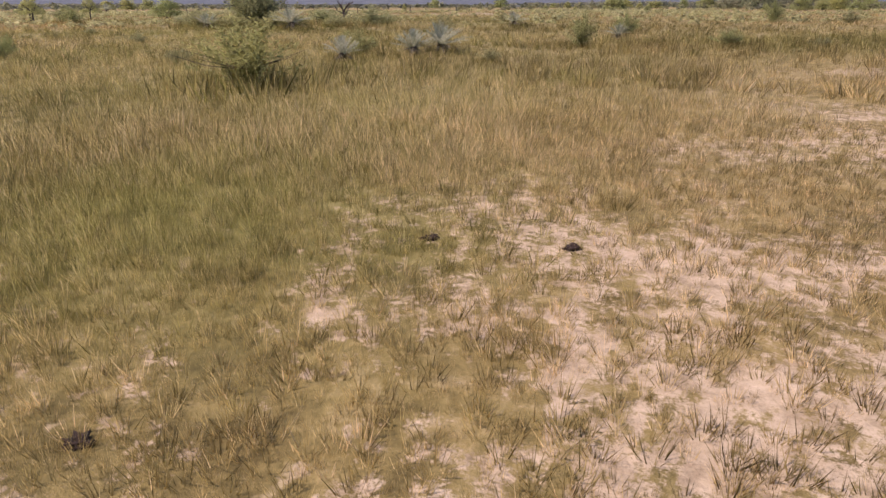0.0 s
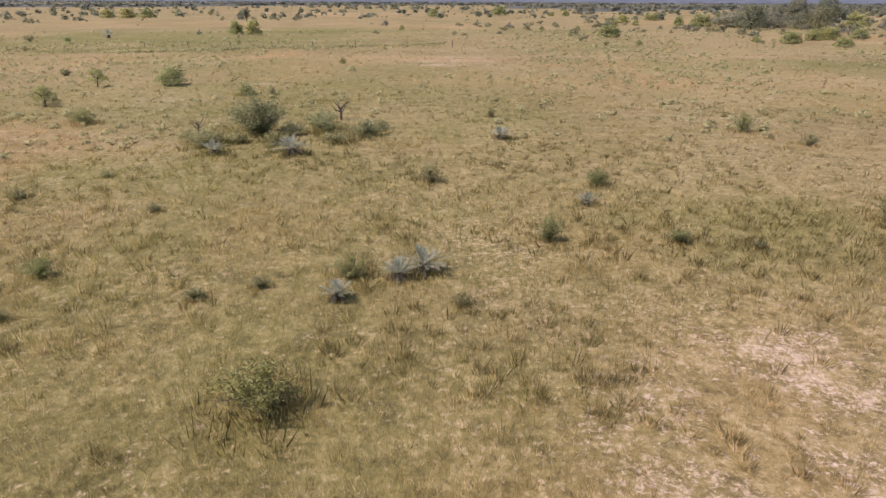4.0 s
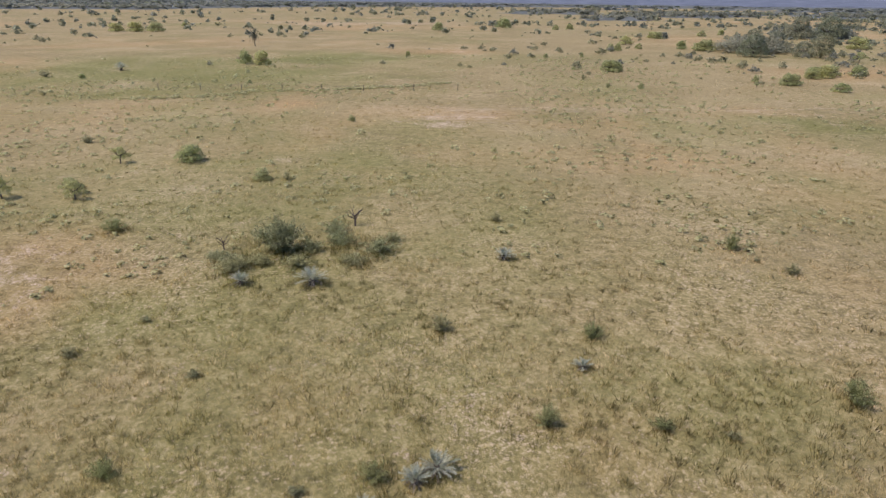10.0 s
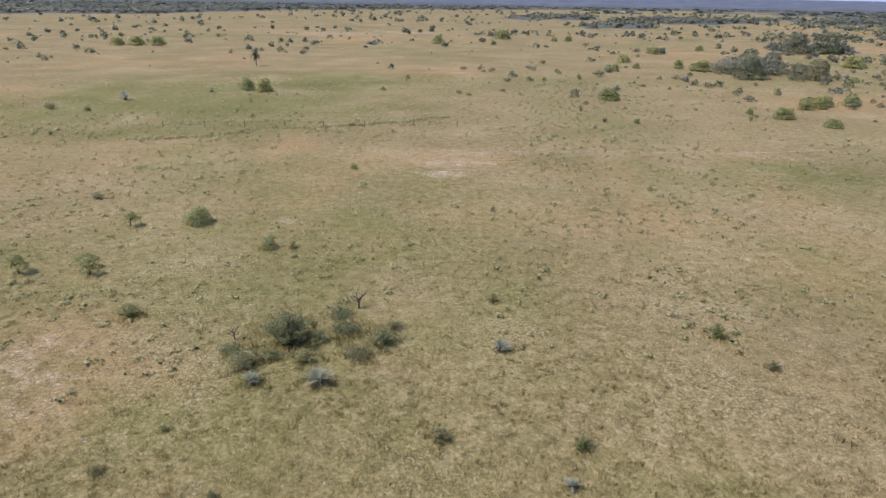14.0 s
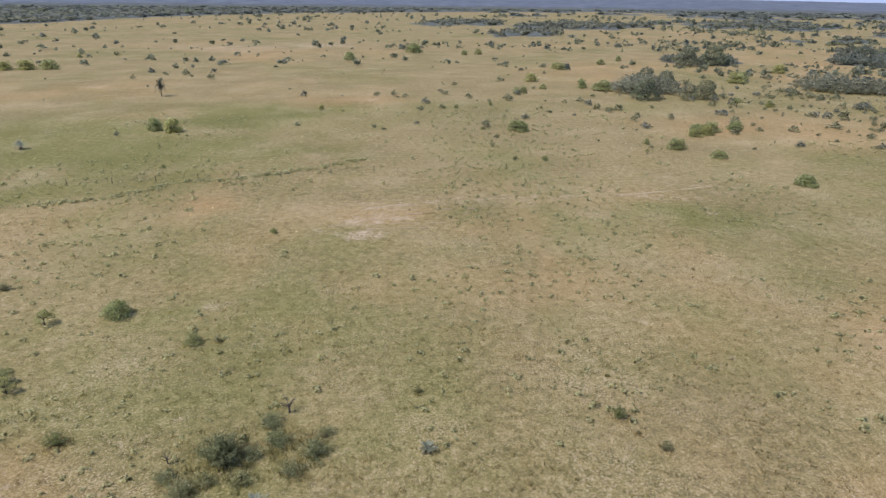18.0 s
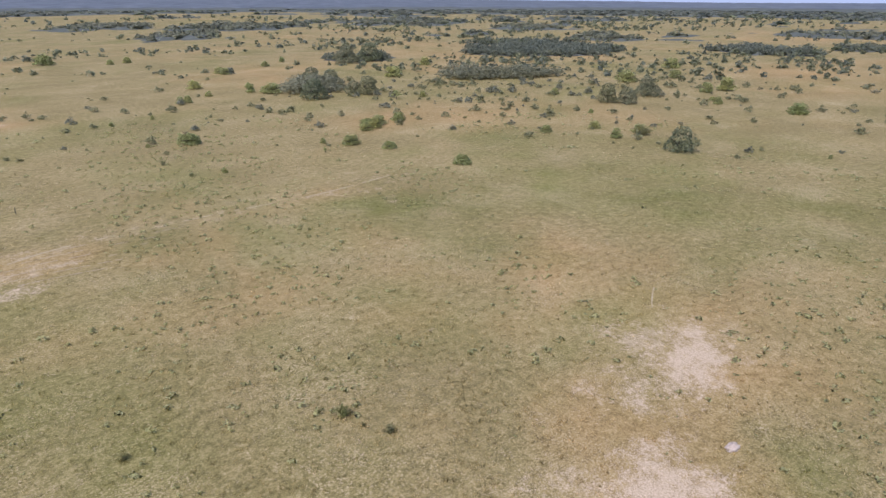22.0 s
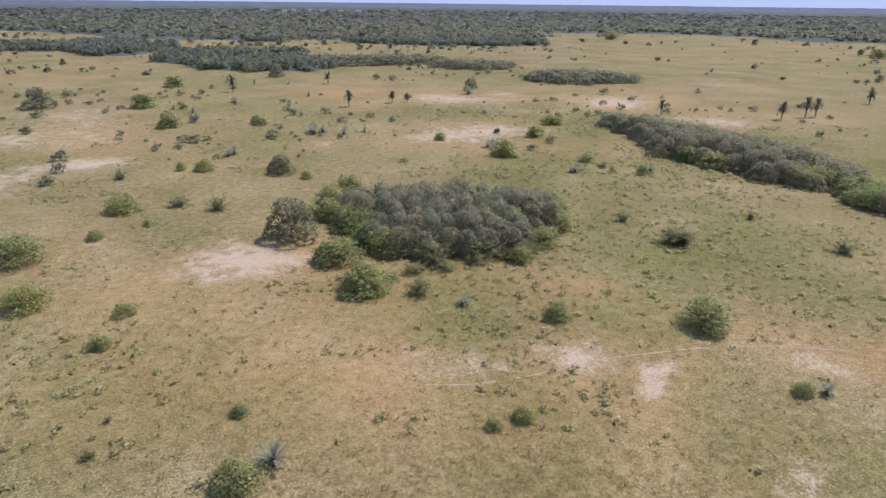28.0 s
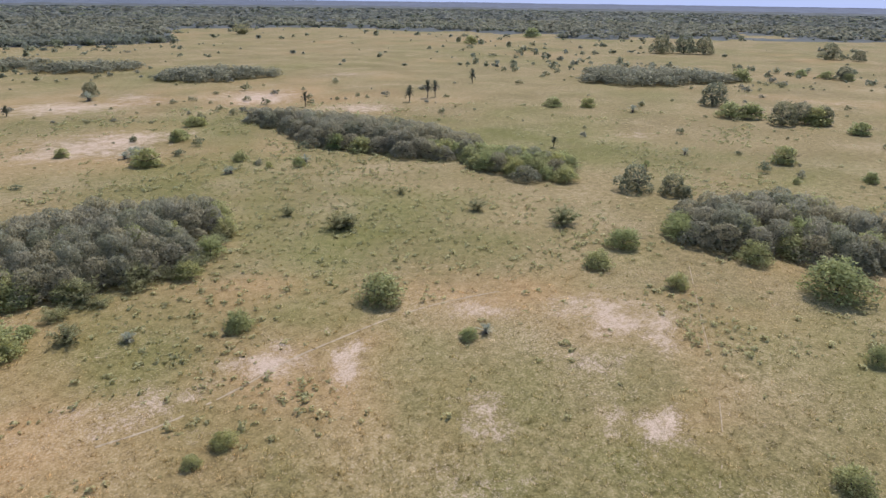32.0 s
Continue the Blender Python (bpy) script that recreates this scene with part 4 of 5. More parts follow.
GREY_SHRUBS_A = [(0, 33.1, 1.5, 1.1), (1.4, 18.5, 0.8, 0.4), (4.9, 52.8, 1, 1.1), (35.3, 161.4, 1.8, 1.6), (193.9, 779.1, 13.6, 6.4), (38, 146.4, 1.6, 1.2), (25.2, 53.4, 0.4, 0.5), (24.4, 44, 0.5, 0.6), (13.8, 23.5, 0.8, 0.2), (26, 41.6, 1.4, 0.9), (162.6, 112.9, 6, 2.4), (274.3, 23.6, 3.4, 1.7), (52.1, -0.4, 3, 0.4), (107.4, -3, 3, 0.5), (52.8, -12.9, 1.2, 0.6), (86, -24.5, 2.9, 1.3), (119.6, -43.7, 1.4, 1.2), (76.9, -28.6, 1.5, 1), (52.4, -19.5, 3.2, 0.4), (48.7, -21.6, 1.2, 0.3)]
GREY_SHRUBS_B = [(65, -37.4, 2.7, 1.2), (66.1, -38.6, 3.3, 0.3), (38.9, -28.4, 0.9, 0.7), (73.5, -75.5, 5, 2.1), (50, -78.4, 3.5, 2.6), (26.6, -47.6, 1.7, 0.7), (26.5, -52.4, 1.1, 0.5), (48, -139, 3.9, 1.6), (15.1, -51.4, 1.6, 1), (32.3, -117.3, 4.4, 1.7), (24.9, -114.1, 5, 1.6), (-5.3, -73.6, 4.3, 0.4), (-9.7, -83.2, 6.4, 0.7), (-16.6, -83.7, 6.5, 0.5), (-21.9, -82.2, 4.6, 1.1), (-23.7, -83.6, 5, 1.6), (-32.2, -92.1, 3.5, 2.7), (-45.3, -95.6, 3.1, 2.1), (-299, -630.9, 23, 5.1), (-48.3, -84.4, 6.1, 1.7)]
GREY_SHRUBS_C = [(-49.9, -83.6, 5.4, 1.6), (-68.5, -92.7, 2.4, 1.7), (-72.5, -76, 4.4, 2.4), (-78.3, -61, 6.8, 1.5), (-13.5, 17.3, 0.8, 0.3), (-20.7, 29.7, 1.1, 0.6), (-79.5, 124.1, 1.7, 1), (-97, 153.9, 3.5, 1.4), (-48.1, 82.4, 2.1, 0.9), (-18.2, 33.7, 0.8, 0.4), (-13.1, 28, 0.9, 0.4), (-7.8, 18.9, 0.9, 0.3), (-15.3, 42.2, 3.2, 1.1), (-155.8, 446.2, 5.4, 2.9), (-5.8, 19.7, 0.8, 0.5), (-17, 65.2, 1.1, 1.1), (-7.9, 47.3, 3.1, 1.5), (-6, 43.3, 2.5, 0.6), (-5, 45.9, 2.6, 1.3)]
GREY_SHRUBS = GREY_SHRUBS_A + GREY_SHRUBS_B + GREY_SHRUBS_C
DARK_TREES_A = [(133.5, 282.4, 10.5, 8), (114.2, 238.6, 10.2, 7.1), (137.2, 270.3, 10.1, 6.7), (199.6, 368.3, 14.6, 7.5), (136.4, 244.3, 6.6, 4), (139.2, 238.5, 9.6, 6.3), (217.3, 370.3, 14.7, 7.3), (204.7, 160.7, 7.6, 7.9), (207.8, 154.6, 7.5, 6.1), (232.8, 162.6, 10, 7.3), (150.9, 93.4, 7.3, 6.5), (248.6, -38.5, 6.6, 4.8), (238.8, -51.9, 7.6, 5.8), (238.8, -59.4, 8.5, 8.7), (193.2, -139.8, 3.6, 3), (188.7, -165.2, 10.8, 6.5), (181, -169.7, 11.8, 9.4), (177.4, -178.5, 10.9, 6.6), (69.1, -92.3, 7.9, 4.7), (62.2, -91.6, 8.1, 5.5)]
DARK_TREES_B = [(59.2, -95.7, 6.2, 4.3), (99.6, -238.9, 8.9, 3.3), (11.7, -97.8, 8, 4.7), (15.6, -141.7, 4.2, 1.7), (15, -138.2, 5.1, 1.8), (24.6, -324.9, 7.4, 3), (-59.4, -267.1, 6.3, 3), (-106.7, -63.8, 6.4, 4), (-448.4, -246.5, 17, 7.9), (-109.2, -57.7, 5.1, 2.7), (-458.5, -233.5, 16.9, 7.8), (-108.8, -54.4, 2.6, 2.6), (-465.5, -221.4, 15.1, 7), (-228.9, -104.8, 10.5, 4.7), (-207.5, -71.8, 8.9, 6.4), (-214.8, -70.2, 8.3, 5.9), (-218.6, -63.9, 7.2, 4.8), (-499.7, -145.8, 14.1, 5), (-363.2, -99.6, 8.6, 4.1), (-500, -128.5, 9.2, 4.3)]
DARK_TREES = DARK_TREES_A + DARK_TREES_B
SMALL_TREES = [(-38.5, 71.8, 2.4, 2), (-37.2, 59.2, 2.2, 1.1), (141.2, 218.5, 4.4, 3.7), (74, 149.7, 1.5, 3.4), (-43.1, 57.6, 2.5, 2.2), (-35.8, 57.4, 2.1, 1.9), (111.7, -20.5, 2.1, 3.2), (-123.4, -71.2, 2.1, 2.1)]
YOUNG_PALMS_A = [(-0, 21.1, 1.6, 1.1), (4.9, 44.2, 1.6, 0.8), (7.9, 29.1, 1.1, 0.7), (52.4, -0.7, 1.6, 1.1), (11.5, -44.1, 2.9, 2.9), (28.2, -156.1, 2.9, 2.6), (27.1, -158.5, 3.4, 2.5), (36.5, -243.8, 3.7, 3), (40.7, -283.2, 4.2, 3.5), (16, -223.2, 3.8, 3.8), (16.2, -233.8, 3.6, 3.3), (8.1, -183.9, 3.9, 4.2), (7.6, -180.8, 4.1, 2.9), (5, -182.8, 3.2, 3.3), (-0.8, -178.5, 3.5, 2.8), (-6.9, -181.5, 2.3, 2.1), (-10.4, -69.6, 1.4, 1.3)]
YOUNG_PALMS_B = [(-10.5, -69.1, 1.8, 1.2), (-55.5, -254.6, 5.7, 3.3), (-37.3, -156.5, 2.9, 2.6), (-39.4, -158.7, 3, 3), (-38.6, -153.6, 3.4, 3.1), (-40.3, -156.5, 4.4, 3.7), (-49.2, -128.8, 1.9, 1.5), (-50.2, -128.7, 2.6, 2), (-67.5, -126.4, 3.1, 2.8), (-41.3, -44.1, 1.9, 1.6), (-190.8, -115.3, 3.5, 3.7), (-144.4, -72.5, 2.6, 2.6), (-86.1, 169.2, 3.6, 2.7), (-14, 39, 1.5, 1), (-9, 39.2, 2.1, 1.7), (-2.9, 18.8, 1.1, 1), (-0.9, 20.4, 1.3, 0.9)]
YOUNG_PALMS = YOUNG_PALMS_A + YOUNG_PALMS_B
TALL_PALMS = [(-76.7, 260.4, 4.1, 6.2), (39.9, -272.5, 3.5, 6.3), (-5, -227.9, 3.6, 5), (0.7, -296.1, 3.8, 4.9), (-21.4, -235, 3.4, 4), (-27.2, -236.2, 2.8, 2.8), (-109.3, -195.6, 3, 4.6), (-145.6, -182, 3.6, 5.2), (-156.7, -184.3, 3.7, 5.9), (-160.8, -184.5, 3.5, 5.5), (-205.1, -207.6, 3.7, 5.5), (-125.2, -99, 2.2, 2.4)]
SNAGS = [(-7.7, 51.7, 1.7, 1.8), (-17.4, 45.3, 1, 1), (49, 189.3, 1.7, 3.7)]


PLACED = 0


def stand(models, x, y, wide, high, group):
    """One copy of a model at a place on the plain, at its size."""
    global PLACED
    PLACED += 1
    away = math.hypot(x, y)
    if models is GREEN:
        models = NEAR if away < 62 and y > 0 else GREEN if away < 150 else FAR_GREEN
    if models is DARK and (y > 0 or group == "evergreen trees"):
        models = DEEP
    if models is DARK and away > 185:
        models = FAR_DARK
    g = random.Random(PLACED)
    m = Matrix.Translation((x, y, at_ground(x, y))) @ Matrix.Rotation(g.uniform(0, 6.28), 4, "Z") @ Matrix.Diagonal((wide, wide, high, 1))
    ob = copy_thing(models[g.randrange(len(models))], m)
    if group:
        tagged(ob, group=group)
    return ob


for rows, models, group, low in ((GREEN_SHRUBS, GREEN, "green shrubs on the plain", 0.60), (GREY_SHRUBS, GREY, "grey shrubs on the plain", 0.5), (DARK_TREES, DARK, "evergreen trees", 0.78),
                                 (SMALL_TREES, SMALL, "small trees", 0.8), (YOUNG_PALMS, YOUNG, "young palms", 0.85), (TALL_PALMS, TALL, "palm trees", 1.1), (SNAGS, [SNAG], "dead trees", 1.0)):
    for x, y, wide, high in rows:
        if -20 < x < -2 and 40.5 < y < 60 and models is not YOUNG:
            continue
        stand(models, x, y, wide * (1.35 if models is YOUNG else 1.08), min(max(high, low * wide), 1.9 * wide if models in (TALL, YOUNG) or models == [SNAG] else 0.95 * wide) * 1.08, group)
# palms strewn before the southern groves
for k, (x, y) in enumerate(((35.4, -239.6), (18.4, -295.7), (11.6, -211.4), (47.1, -222.0), (54.9, -230.2), (46.8, -313.1), (9.3, -255.5), (17.3, -190.7), (33.5, -298.4))):
    stand(YOUNG, x, y, 3.4 + 0.5 * math.sin(3.1 * k), 3.0 + 0.7 * math.cos(2.3 * k), "young palms")
# a low dark spreading tree beside the track
stand(DEEP, 60.4, -38.7, 6.0, 3.2, "evergreen trees")
stand(NEAR, -3.95, 12.9, 2.7, 1.45, "green shrubs on the plain")
# the thicket: one tall dense shrub among low brush, with bare dead wood
stand(THICKET, -12.6, 44.8, 4.2, 3.2, "")
for x, y, wide, high in ((-15.3, 41.3, 2.6, 1.2), (-13.6, 42.6, 2.0, 0.9), (-10.9, 42.2, 2.2, 0.9), (-8.2, 46.5, 2.4, 1.2), (-5.0, 45.0, 2.8, 1.2), (-6.6, 42.8, 2.2, 0.8), (-9.2, 49.5, 2.4, 0.9), (-16.9, 43.0, 1.8, 0.8), (-10.2, 45.2, 1.8, 1.0), (-4.0, 47.4, 1.8, 0.8)):
    stand(BRUSH, x, y, 1.35 * wide, 1.15 * high, "low brush of the thicket")
stand([SNAG], -7.6, 51.0, 1.8, 2.2, "dead trees")
stand([SNAG], -17.2, 45.2, 1.2, 1.5, "dead trees")

# groves: middle, half length, half width, heading of the length, tree height, trees, share of green ones
GROVES = [(-14.5, -99, 17.5, 13, 100, 6.0, 98, 0.04), (-92, -141, 34, 11, 168, 6.2, 84, 0.05), (-101, -95, 19, 8, 172, 5.0, 40, 0.75), (-102, -33, 17, 13, 155, 5.8, 62, 0.12),
          (-282, -162, 34, 22, 120, 7.5, 56, 0.05), (-121, -296, 25, 16, 110, 6.5, 40, 0.05), (-84, -362, 22, 14, 100, 6.0, 22, 0.05), (-18, -400, 52, 20, 90, 6.0, 40, 0.05),
          (228, 256, 30, 13, 125, 7.5, 36, 0.1), (126, 266, 18, 11, 30, 7.5, 20, 0.1)]
# green trees and brush round the edge of the nearest grove
SKIRT = [(4.6, -86, 7, 4.2), (-3.6, -87, 5, 3.4), (2.2, -75.2, 6.4, 4.0), (2, -99, 7, 4.4), (5, -106, 7, 4.2), (0, -92, 6, 4.4), (-9, -84, 4.4, 1.9), (-5.8, -80, 4.2, 1.8), (-10.6, -80.5, 4, 1.5), (-15.2, -82, 4.2, 1.7), (-20.2, -83, 4.2, 1.8), (-25, -86, 4, 1.8),
         (-30, -90.5, 4.2, 2.2), (-33.5, -95, 4.4, 2.4), (-35.5, -101, 4.6, 2.4), (-36.5, -107, 4.4, 2.2), (-30, -112, 4.6, 2.4), (-24, -115, 4.6, 2.4)]


FAR_GROVE_TREES = []


def build_groves():
    for n, (cx, cy, a, b, heading, high, count, green) in enumerate(GROVES):
        g = random.Random(900 + n)
        h, spots = radians(heading), []
        gap = 0.84 * math.sqrt(math.pi * a * b / count)
        for _ in range(6000):
            if len(spots) == count:
                break
            t, q = 2 * math.pi * g.random(), math.sqrt(g.random())
            edge = 1 + 0.16 * math.sin(3 * t + n) + 0.10 * math.sin(5 * t + 2 * n)
            u, v = a * q * edge * math.cos(t), b * q * edge * math.sin(t)
            x, y = cx + u * math.sin(h) + v * math.cos(h), cy + u * math.cos(h) - v * math.sin(h)
            if all(math.hypot(x - i, y - j) > gap for i, j in spots):
                spots.append((x, y))
                rim = q > 0.82
                tall = high * g.uniform(0.86, 1.04) * (0.74 if rim else 1.0)
                models = GREEN if g.random() < green + 0.10 * rim else DARK
                wide = max(gap * 2.15, 4.4) * g.uniform(0.85, 1.15)
                if n < 4:
                    stand(models, x, y, wide, tall, "trees of the groves")
                else:
                    FAR_GROVE_TREES.append((x, y, wide, tall))
    for x, y, wide, tall in SKIRT:
        stand(GREEN if tall > 2.5 else BRUSH, x, y, 1.1 * wide, tall, "brush round the grove")


build_groves()


# ---------------------------------------------------------------- stuff: scrub and grass
LOBES = [[(0, 0, 0.42, 0.34), (0.22, 0.1, 0.22, 0.27), (-0.2, -0.12, 0.24, 0.26), (0.05, -0.24, 0.26, 0.24), (-0.06, 0.24, 0.18, 0.22)],
         [(0.05, 0, 0.50, 0.32), (0.26, -0.1, 0.20, 0.26), (-0.24, 0.1, 0.24, 0.28), (-0.05, 0.26, 0.30, 0.24), (0.0, -0.26, 0.16, 0.22)],
         [(-0.08, 0.05, 0.38, 0.36), (0.2, 0.2, 0.40, 0.24), (0.18, -0.22, 0.20, 0.27), (-0.28, -0.15, 0.20, 0.24), (-0.15, 0.28, 0.15, 0.2)]]


def strewn_crowns(name, label, category, mat, seed, x, y, wide, tall, leaves, size, up=0.0):
    """One mesh of many small leafy crowns, each turned and sized on its own."""
    if not len(x):
        return
    g = np.random.default_rng(seed)
    verts, soft = [], []
    kind = g.integers(0, 9, len(x))
    for k in range(9):
        v, f, q = leaf_cloud(seed + k, LOBES[k % 3], leaves, size, flat=1.0, shell=0.35)
        own = np.nonzero(kind == k)[0]
        a = g.random(len(own)) * 6.283
        c, s = np.cos(a)[:, None], np.sin(a)[:, None]
        turned = [np.stack([p[:, 0] * c - p[:, 1] * s, p[:, 0] * s + p[:, 1] * c, np.broadcast_to(p[:, 2], (len(own), len(p)))], -1) for p in (v, q)]
        verts.append((turned[0] * np.stack([wide[own], wide[own], tall[own]], -1)[:, None] + np.stack([x[own], y[own], 0 * x[own]], -1)[:, None]).reshape(-1, 3))
        soft.append(turned[1].reshape(-1, 3) + [0, 0, up])
    verts = np.concatenate(verts)
    me = quick_mesh(name, verts, np.arange(len(verts)).reshape(-1, 3), mat, np.concatenate(soft))
    tagged(new(name, me), label, category, kind="stuff")


def build_far_crowns():
    """Trees beyond counting: the far groves and the edge of the woods."""
    x, y, wide, tall = np.array(FAR_GROVE_TREES).T
    strewn_crowns("grove_trees", "dense grey-green evergreen crowns of the farther groves", "woods", M_DARK, 640, x, y, 1.1 * wide, 1.1 * tall, 420, 0.05)
    g = np.random.default_rng(78)
    n = 140000
    u = g.random(n)
    near = g.random(n) < 0.45
    r = np.where(near, np.sqrt(260 ** 2 + (620 ** 2 - 260 ** 2) * u), 620 * (2300 / 620) ** u)
    a = AZ_FROM + (AZ_TO - AZ_FROM) * g.random(n)
    x, y = r * np.sin(a), r * np.cos(a)
    keep = wood_cover(x, y) > np.where(r < 620, 0.32, 0.55)
    x, y, r = x[keep], y[keep], r[keep]
    cell = np.maximum(4.6, r / 95)
    key = np.round(np.where(r < 437, r / 4.6, 95 + 95 * np.log(r / 437))).astype(np.int64) * 100000 + np.round(np.arctan2(x, y) * r / cell).astype(np.int64)
    first = np.unique(key, return_index=True)[1]
    x, y, r, cell = x[first], y[first], r[first], cell[first]
    wide = cell * (1.25 + 0.6 * g.random(len(x)))
    tall = np.clip(4.6 + 3.2 * g.random(len(x)) + r / 700, 0, 9.5)
    tone = g.random(len(x)) + 0.9 * (fbm(x + 400, y, 90, 3) - 0.5)
    for mat, what, low, high in ((M_FAR_SHADED, "dark grey-green", -9, 0.90), (M_DEEP, "deep-green", 0.90, 9)):
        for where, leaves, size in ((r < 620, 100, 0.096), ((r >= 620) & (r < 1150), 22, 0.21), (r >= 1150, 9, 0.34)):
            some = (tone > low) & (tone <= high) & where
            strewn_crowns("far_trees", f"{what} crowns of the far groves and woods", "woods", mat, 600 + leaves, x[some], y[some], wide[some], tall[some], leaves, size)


def build_scrub():
    """Bushes beyond counting, scattered over the far plain."""
    g = np.random.default_rng(31)
    n = 60000
    a = AZ_FROM + (AZ_TO - AZ_FROM) * g.random(n)
    r = 80 * (20.0 ** g.random(n))
    x, y = r * np.sin(a), r * np.cos(a)
    deg = np.degrees(a) % 360
    dense = np.interp(deg, [0, 15, 30, 60, 90, 120, 150, 180, 210, 250, 310, 345, 360], [0.2, 0.55, 0.9, 1.0, 0.95, 0.6, 0.6, 0.5, 0.16, 0.3, 0.15, 0.12, 0.2])
    clumps = np.clip(4.2 * (0.6 * fbm(x, y, 110, 3) + 0.4 * fbm(x + 60, y, 28, 2) - 0.40), 0.03, 1)
    dense = np.maximum(dense, np.where(y > 0, 0.42, 0) * np.clip((r - 650) / 200, 0, 1))
    keep = g.random(n) < dense * np.clip((r - np.where(y > 0, 170, 130)) / 260, 0, 1) * clumps
    x, y, r = x[keep], y[keep], r[keep]
    wide = (0.7 + 2.6 * g.random(len(x)) ** 1.7) * (1.0 + r / 600)
    tall = wide * g.uniform(0.6, 0.95, len(x))
    tone = g.random(len(x))
    for mat, what, low, high in ((M_DEEP, "deep-green", 0, 0.75), (M_FAR_SHADED, "dark", 0.75, 1)):
        for near, far, leaves, size in ((0, 170, 220, 0.066), (170, 350, 80, 0.115), (350, 9999, 20, 0.26)):
            some = (tone >= low) & (tone < high) & (r >= near) & (r < far)
            strewn_crowns("far_scrub", f"countless small {what} bushes dotted over the far grassland", "scrub", mat, 500 + leaves, x[some], y[some], wide[some], tall[some], leaves, size)


build_far_crowns()
build_scrub()


def tuft_field(name, label, seed, x, y, high, blades, spread, width, tone_shift=0.0, lean=0.55, simple=False, mat=None, category="grass", spread_tone=0.22):
    """Grass: every tuft a fan of tapered bent blades."""
    g = np.random.default_rng(seed)
    sand, lush, rust = zones(x, y)
    n = len(x)
    k = np.repeat(np.arange(n), blades)
    a = g.random(n * blades) * 2 * np.pi
    out = np.stack([np.cos(a), np.sin(a)], -1)
    h = high[k] * (0.55 + 0.55 * g.random(n * blades))
    root = np.stack([x[k], y[k]], -1) + out * (spread * np.sqrt(g.random(n * blades)) * high[k])[:, None]
    side = np.stack([-out[:, 1], out[:, 0]], -1)
    turn = g.random(n * blades) * 2 * np.pi
    side = side * np.cos(turn)[:, None] + out * np.sin(turn)[:, None]
    w = (width * high[k] * (0.7 + 0.6 * g.random(n * blades)))[:, None]
    z0 = height(root[:, 0], root[:, 1])
    ln = (lean * h * (0.2 + 1.0 * g.random(n * blades)))[:, None]
    mid, tip = root + out * ln * 0.35, root + out * ln
    v = np.stack([np.column_stack([root - side * w, z0 - 0.01]), np.column_stack([root + side * w, z0 - 0.01]),
                  np.column_stack([mid + side * w * 0.8, z0 + h * 0.58]), np.column_stack([mid - side * w * 0.8, z0 + h * 0.58]),
                  np.column_stack([tip, z0 + h])], 1)
    if simple:
        v = v[:, [0, 1, 4]]
    c = v.shape[1]
    i = np.arange(n * blades)[:, None] * c
    faces = i + [0, 1, 2] if simple else np.concatenate([i + [0, 1, 2], i + [0, 2, 3], i + [3, 2, 4]], 0)
    own = g.normal(0, spread_tone, n)[k] + g.normal(0, 0.22, n * blades)
    tone = np.clip(0.47 + tone_shift + own + 0.9 * (fbm(x, y, 6, 3) - 0.5)[k], 0, 1)
    green = np.clip(lush[k] + g.normal(-0.04, 0.22, n)[k], 0, 1)
    up = np.column_stack([0.35 * out, np.ones(n * blades)])
    me = quick_mesh(name, v.reshape(-1, 3), faces, mat or M_GRASS, np.repeat(up, c, 0), tone=np.repeat(tone, c), lush=np.repeat(green, c), rust=np.repeat(rust[k], c))
    tagged(new(name, me), label, category, kind="stuff")


def scattered(seed, n, r0, r1, az0, az1, power=1.0, thinning=False, bare=False):
    """Places strewn over a sector of the plain, denser towards its middle for a power over 1."""
    g = np.random.default_rng(seed)
    r = np.sqrt(r0 ** 2 + (r1 ** 2 - r0 ** 2) * g.random(n) ** power)
    if thinning:
        r = r0 * (r1 / r0) ** g.random(n)
    a = radians(az0) + radians(az1 - az0) * g.random(n)
    x, y = r * np.sin(a), r * np.cos(a)
    sand, lush, rust = zones(x, y)
    keep = g.random(n) > (0.40 * sand if bare else 1.5 * sand - 0.1)
    return x[keep], y[keep], sand[keep], g


